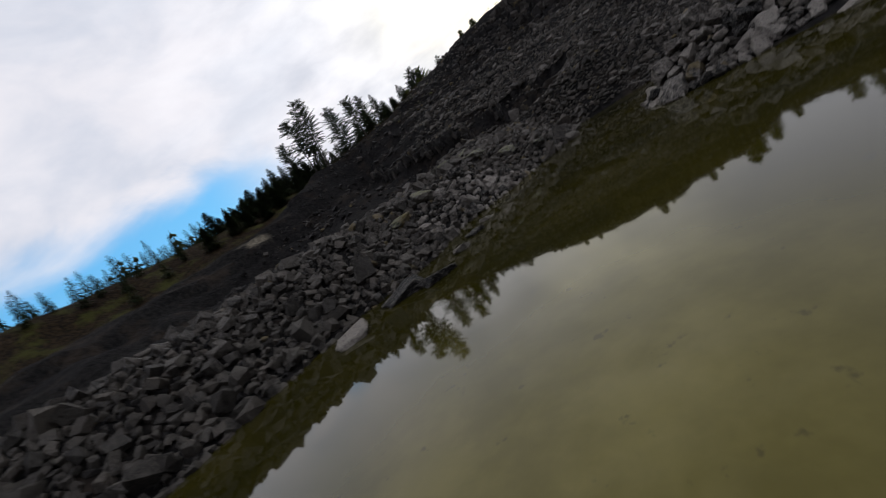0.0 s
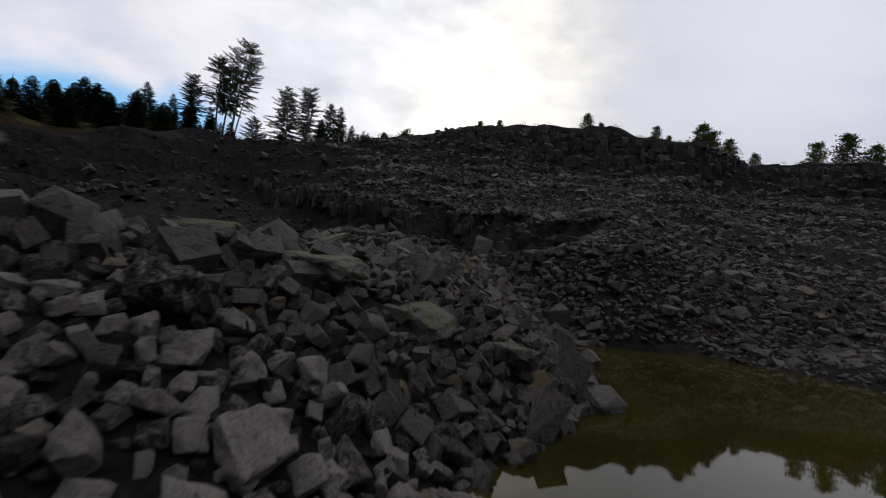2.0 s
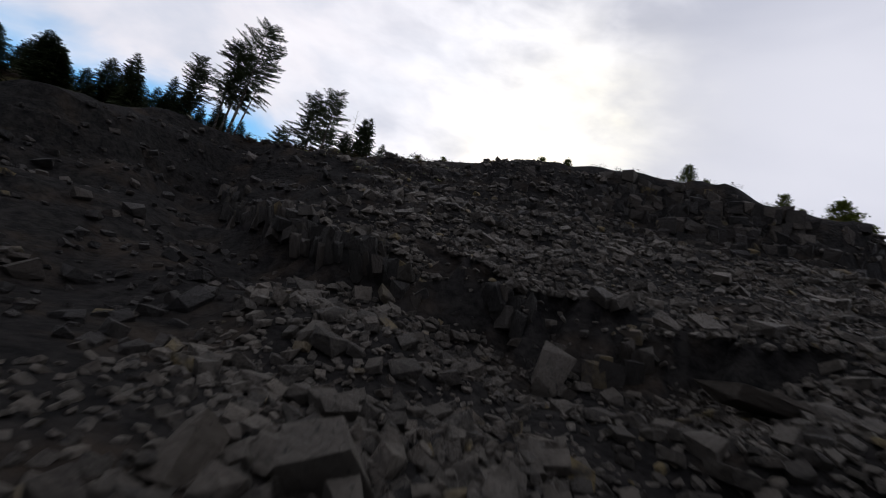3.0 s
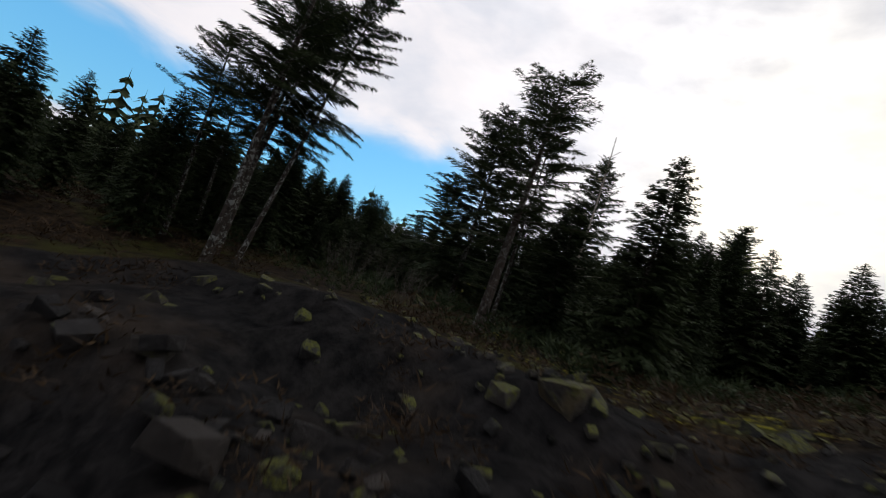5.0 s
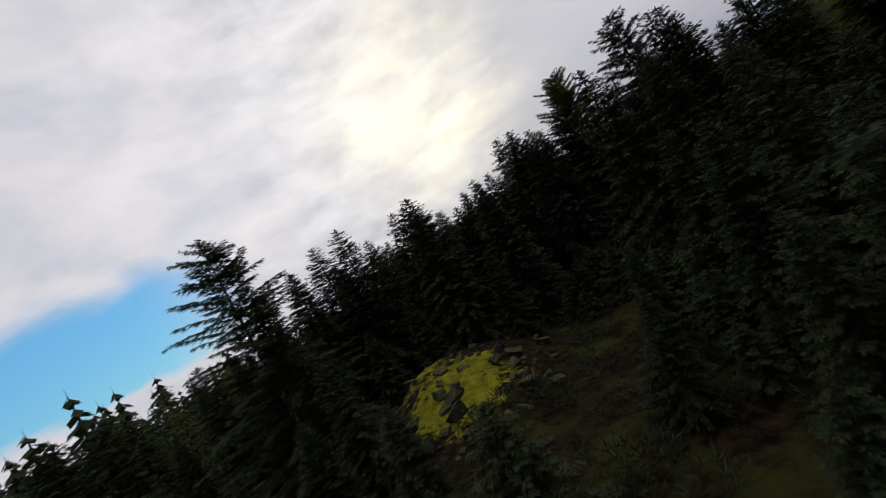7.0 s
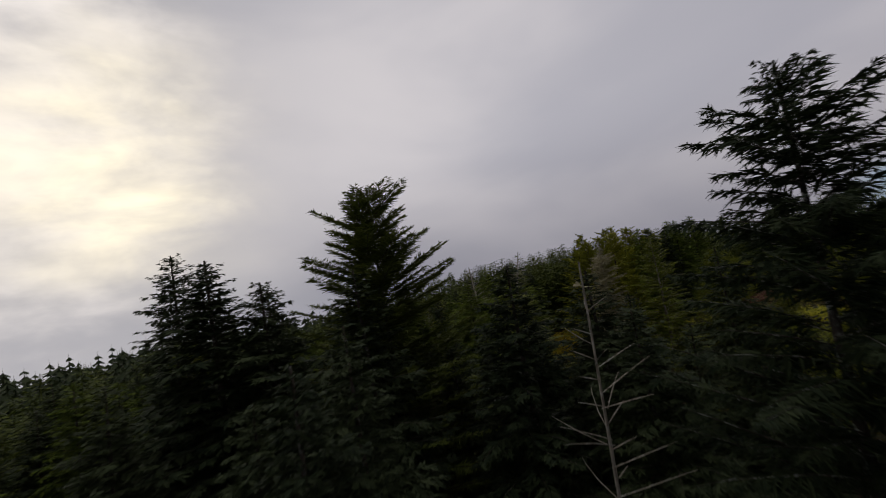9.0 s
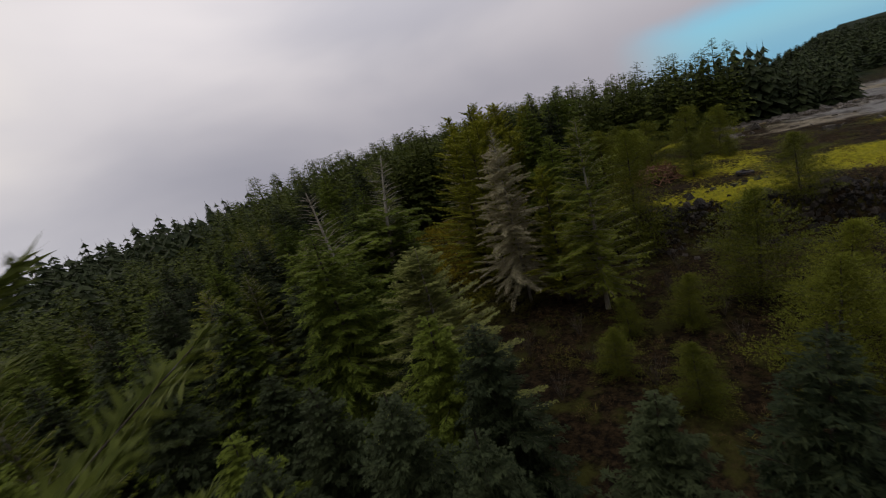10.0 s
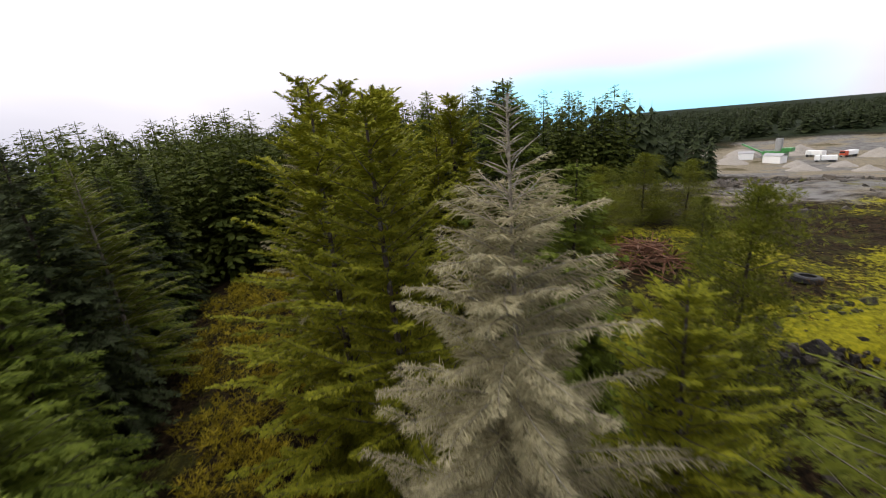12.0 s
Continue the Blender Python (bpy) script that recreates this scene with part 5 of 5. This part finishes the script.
def tyre(x, y):
    """An old tyre lying flat on the moss."""
    root = tagged(new("tyre"), "old black tyre lying flat on the moss", "tyre")
    bm = bmesh.new()
    prof = [(0.36, -0.16), (0.44, -0.17), (0.58, -0.16), (0.64, -0.10), (0.65, 0.0), (0.64, 0.10), (0.58, 0.16), (0.44, 0.17), (0.36, 0.16), (0.40, 0.10), (0.42, 0.0), (0.40, -0.10)]
    rings = [[bm.verts.new((r * math.cos(a), r * math.sin(a), z)) for r, z in prof] for a in np.linspace(0, 2 * math.pi, 40, endpoint=False)]
    for i, ring_a in enumerate(rings):
        ring_b = rings[(i + 1) % len(rings)]
        for j in range(len(prof)):
            k = (j + 1) % len(prof)
            bm.faces.new((ring_a[j], ring_b[j], ring_b[k], ring_a[k]))
    part("carcass", bm, RUBBER, root)
    bm = bmesh.new()
    for a in np.linspace(0, 2 * math.pi, 48, endpoint=False):
        for z in (-0.06, 0.06):
            bmesh.ops.create_cube(bm, size=1, matrix=Matrix.Rotation(a + z, 4, "Z") @ Matrix.Translation((0.655, 0, z)) @ Matrix.Diagonal((0.03, 0.055, 0.09, 1)))
    part("tread", bm, RUBBER, root)
    root.matrix_basis = Matrix.LocRotScale((x, y, level(x, y) + 0.22), Euler((radians(6), radians(4), 0)), (1.25, 1.25, 1.25))


tyre(43.2, 121.0)

slash = tagged(new("slash_pile"), "heap of reddish cut branches and logs", "brush pile")
for i in range(130):
    r, a = 2.6 * math.sqrt(forest.random()), forest.uniform(0, 6.28)
    x, y = 48.0 + 1.2 * r * math.cos(a), 129.3 + r * math.sin(a)
    z = level(x, y) + 0.1 + 1.7 * (1 - (r / 2.7) ** 2) * forest.random() ** 0.6
    L, w = forest.uniform(1.2, 3.0), forest.uniform(0.03, 0.10)
    t = Vector((forest.gauss(0, 1), forest.gauss(0, 1), forest.gauss(0, 0.25))).normalized() * L / 2
    v, f = tube([(x - t.x, y - t.y, z - t.z), (x + 0.06, y, z), (x + t.x, y + t.y, z + t.z)], (w, w * 0.9, w * 0.6), 5)
    child("cut_branch", mesh_from("cut_branch", v, f, BARK_RED), slash)

# ---------------------------------------------------------------- the quarry's yard, far to the south-east
WHITE = plain_material("white_paint", (0.75, 0.75, 0.74), 0.4, 0, 0.08)
GREEN_PAINT = plain_material("green_machine_paint", (0.04, 0.20, 0.05), 0.4, 0, 0.15)
RED_PAINT = plain_material("red_paint", (0.45, 0.07, 0.03), 0.4, 0, 0.15)
STEEL = plain_material("grey_steel", (0.30, 0.30, 0.30), 0.5, 0.6, 0.2)
GLASS = plain_material("dark_glass", (0.02, 0.025, 0.03), 0.1, 0, 0.1)


def box_part(name, size, at, mat, parent, bevel=0.04, turn_by=(0, 0, 0)):
    bm = bmesh.new()
    bmesh.ops.create_cube(bm, size=1, matrix=Matrix.Diagonal((*size, 1)))
    bmesh.ops.bevel(bm, geom=bm.edges[:], offset=bevel, segments=2, affect="EDGES")
    ob = part(name, bm, mat, parent)
    ob.matrix_basis = pose(*at, *turn_by)
    return ob


def wheels(root, spots_, r):
    for x, y in spots_:
        bm = bmesh.new()
        bmesh.ops.create_cone(bm, cap_ends=True, segments=20, radius1=r, radius2=r, depth=0.3)
        part("wheel", bm, RUBBER, root).matrix_basis = pose(x, y, r, 90, 0, 0)


def truck(x, y, heading, paint, label):
    root = tagged(new("truck"), label, "truck", "vehicles in the yard")
    box_part("cab", (1.9, 2.3, 1.9), (2.6, 0, 1.75), paint, root, 0.15)
    box_part("windscreen", (0.06, 2.0, 0.8), (3.57, 0, 2.15), GLASS, root, 0.02)
    box_part("chassis", (7.0, 1.0, 0.3), (0, 0, 0.75), STEEL, root)
    box_part("body", (4.8, 2.4, 1.7), (-1.1, 0, 1.85), WHITE, root, 0.08)
    wheels(root, [(sx, sy) for sx in (2.6, -1.4, -2.6) for sy in (-1.05, 1.05)], 0.5)
    root.matrix_basis = pose(x, y, level(x, y), 0, 0, heading)


def crusher(x, y, heading):
    root = tagged(new("crushing_plant"), "green mobile crusher with a raised conveyor", "machine")
    box_part("body", (9, 3, 2.6), (0, 0, 2.3), GREEN_PAINT, root, 0.15)
    box_part("hopper", (4, 3.6, 1.6), (-4.5, 0, 4.2), GREEN_PAINT, root, 0.2)
    box_part("track", (6, 0.7, 1.0), (0, -1.3, 0.5), STEEL, root, 0.3)
    box_part("track", (6, 0.7, 1.0), (0, 1.3, 0.5), STEEL, root, 0.3)
    box_part("conveyor", (11, 1.2, 0.5), (8.5, 0, 4.4), GREEN_PAINT, root, 0.05, (0, -24, 0))
    box_part("tower", (2.2, 2.2, 7), (-1, 0, 5.5), STEEL, root, 0.1)
    root.matrix_basis = pose(x, y, level(x, y), 0, 0, heading)


def shed(x, y, heading, size, label):
    root = tagged(new("site_shed"), label, "shed", "sheds in the yard")
    l, w, h = size
    box_part("wall", (l, w, h), (0, 0, h / 2), WHITE, root, 0.05)
    box_part("roof", (l + 0.6, w * 0.56, 0.2), (0, -w * 0.26, h + 0.45), STEEL, root, 0.03, (22, 0, 0))
    box_part("roof", (l + 0.6, w * 0.56, 0.2), (0, w * 0.26, h + 0.45), STEEL, root, 0.03, (-22, 0, 0))
    box_part("door", (1.8, 0.1, 2.3), (l * 0.2, -w / 2 - 0.02, 1.15), STEEL, root, 0.02)
    for k in (-0.3, -0.05):
        box_part("window", (1.2, 0.1, 0.9), (l * k, -w / 2 - 0.02, 1.6), GLASS, root, 0.02)
    root.matrix_basis = pose(x, y, level(x, y), 0, 0, heading)


crusher(226, 17, 40)
shed(214, 24, 30, (7, 4.5, 3), "white site shed with a grey roof")
shed(232, 26, 70, (5.5, 4, 2.8), "small white shed beside the crusher")
truck(224, 2, 20, WHITE, "white tipper truck parked in the yard")
truck(217, -6, 110, RED_PAINT, "red truck with a white body in the yard")
truck(206, 10, 60, WHITE, "white truck beside the gravel heaps")

GRAVEL = plain_material("grey_gravel", (0.22, 0.20, 0.17), 0.9, 0, 0.35)


def gravel_heap(x, y, r, tall, seed):
    """A loose heap with an uneven outline."""
    rings, sides = 7, 28
    u, a = np.meshgrid(np.linspace(0, 1, rings), np.arange(sides) * 2 * np.pi / sides, indexing="ij")
    px, py = u * r * np.cos(a), u * r * np.sin(a)
    rough = 1 + 0.25 * wave(px + 31 * seed, py, r * 0.6, seed)
    pz = tall * (1 - u) ** 0.85 * rough - 0.3 * u
    i, j = np.meshgrid(np.arange(rings - 1), np.arange(sides), indexing="ij")
    f = np.stack([i * sides + j, (i + 1) * sides + j, (i + 1) * sides + (j + 1) % sides, i * sides + (j + 1) % sides], -1).reshape(-1, 4)
    v = np.stack([px * rough, py * rough, pz], -1).reshape(-1, 3)
    ob = tagged(new("gravel_mound", mesh_from("gravel_mound", v, f, GRAVEL)), "mound of grey crushed gravel in the quarry yard", "gravel mound", "gravel mounds")
    ob.location = (x, y, level(x, y))


for i, (x, y, r, tall) in enumerate(((212, -14, 7, 3.5), (200, 24, 5, 2.6), (238, 0, 8, 4.5), (190, 14, 5, 2.4), (246, 20, 8, 4.0), (184, 32, 6, 2.4), (220, 38, 7, 3.2), (172, 20, 4.5, 2.0))):
    gravel_heap(x, y, r, tall, i + 1)
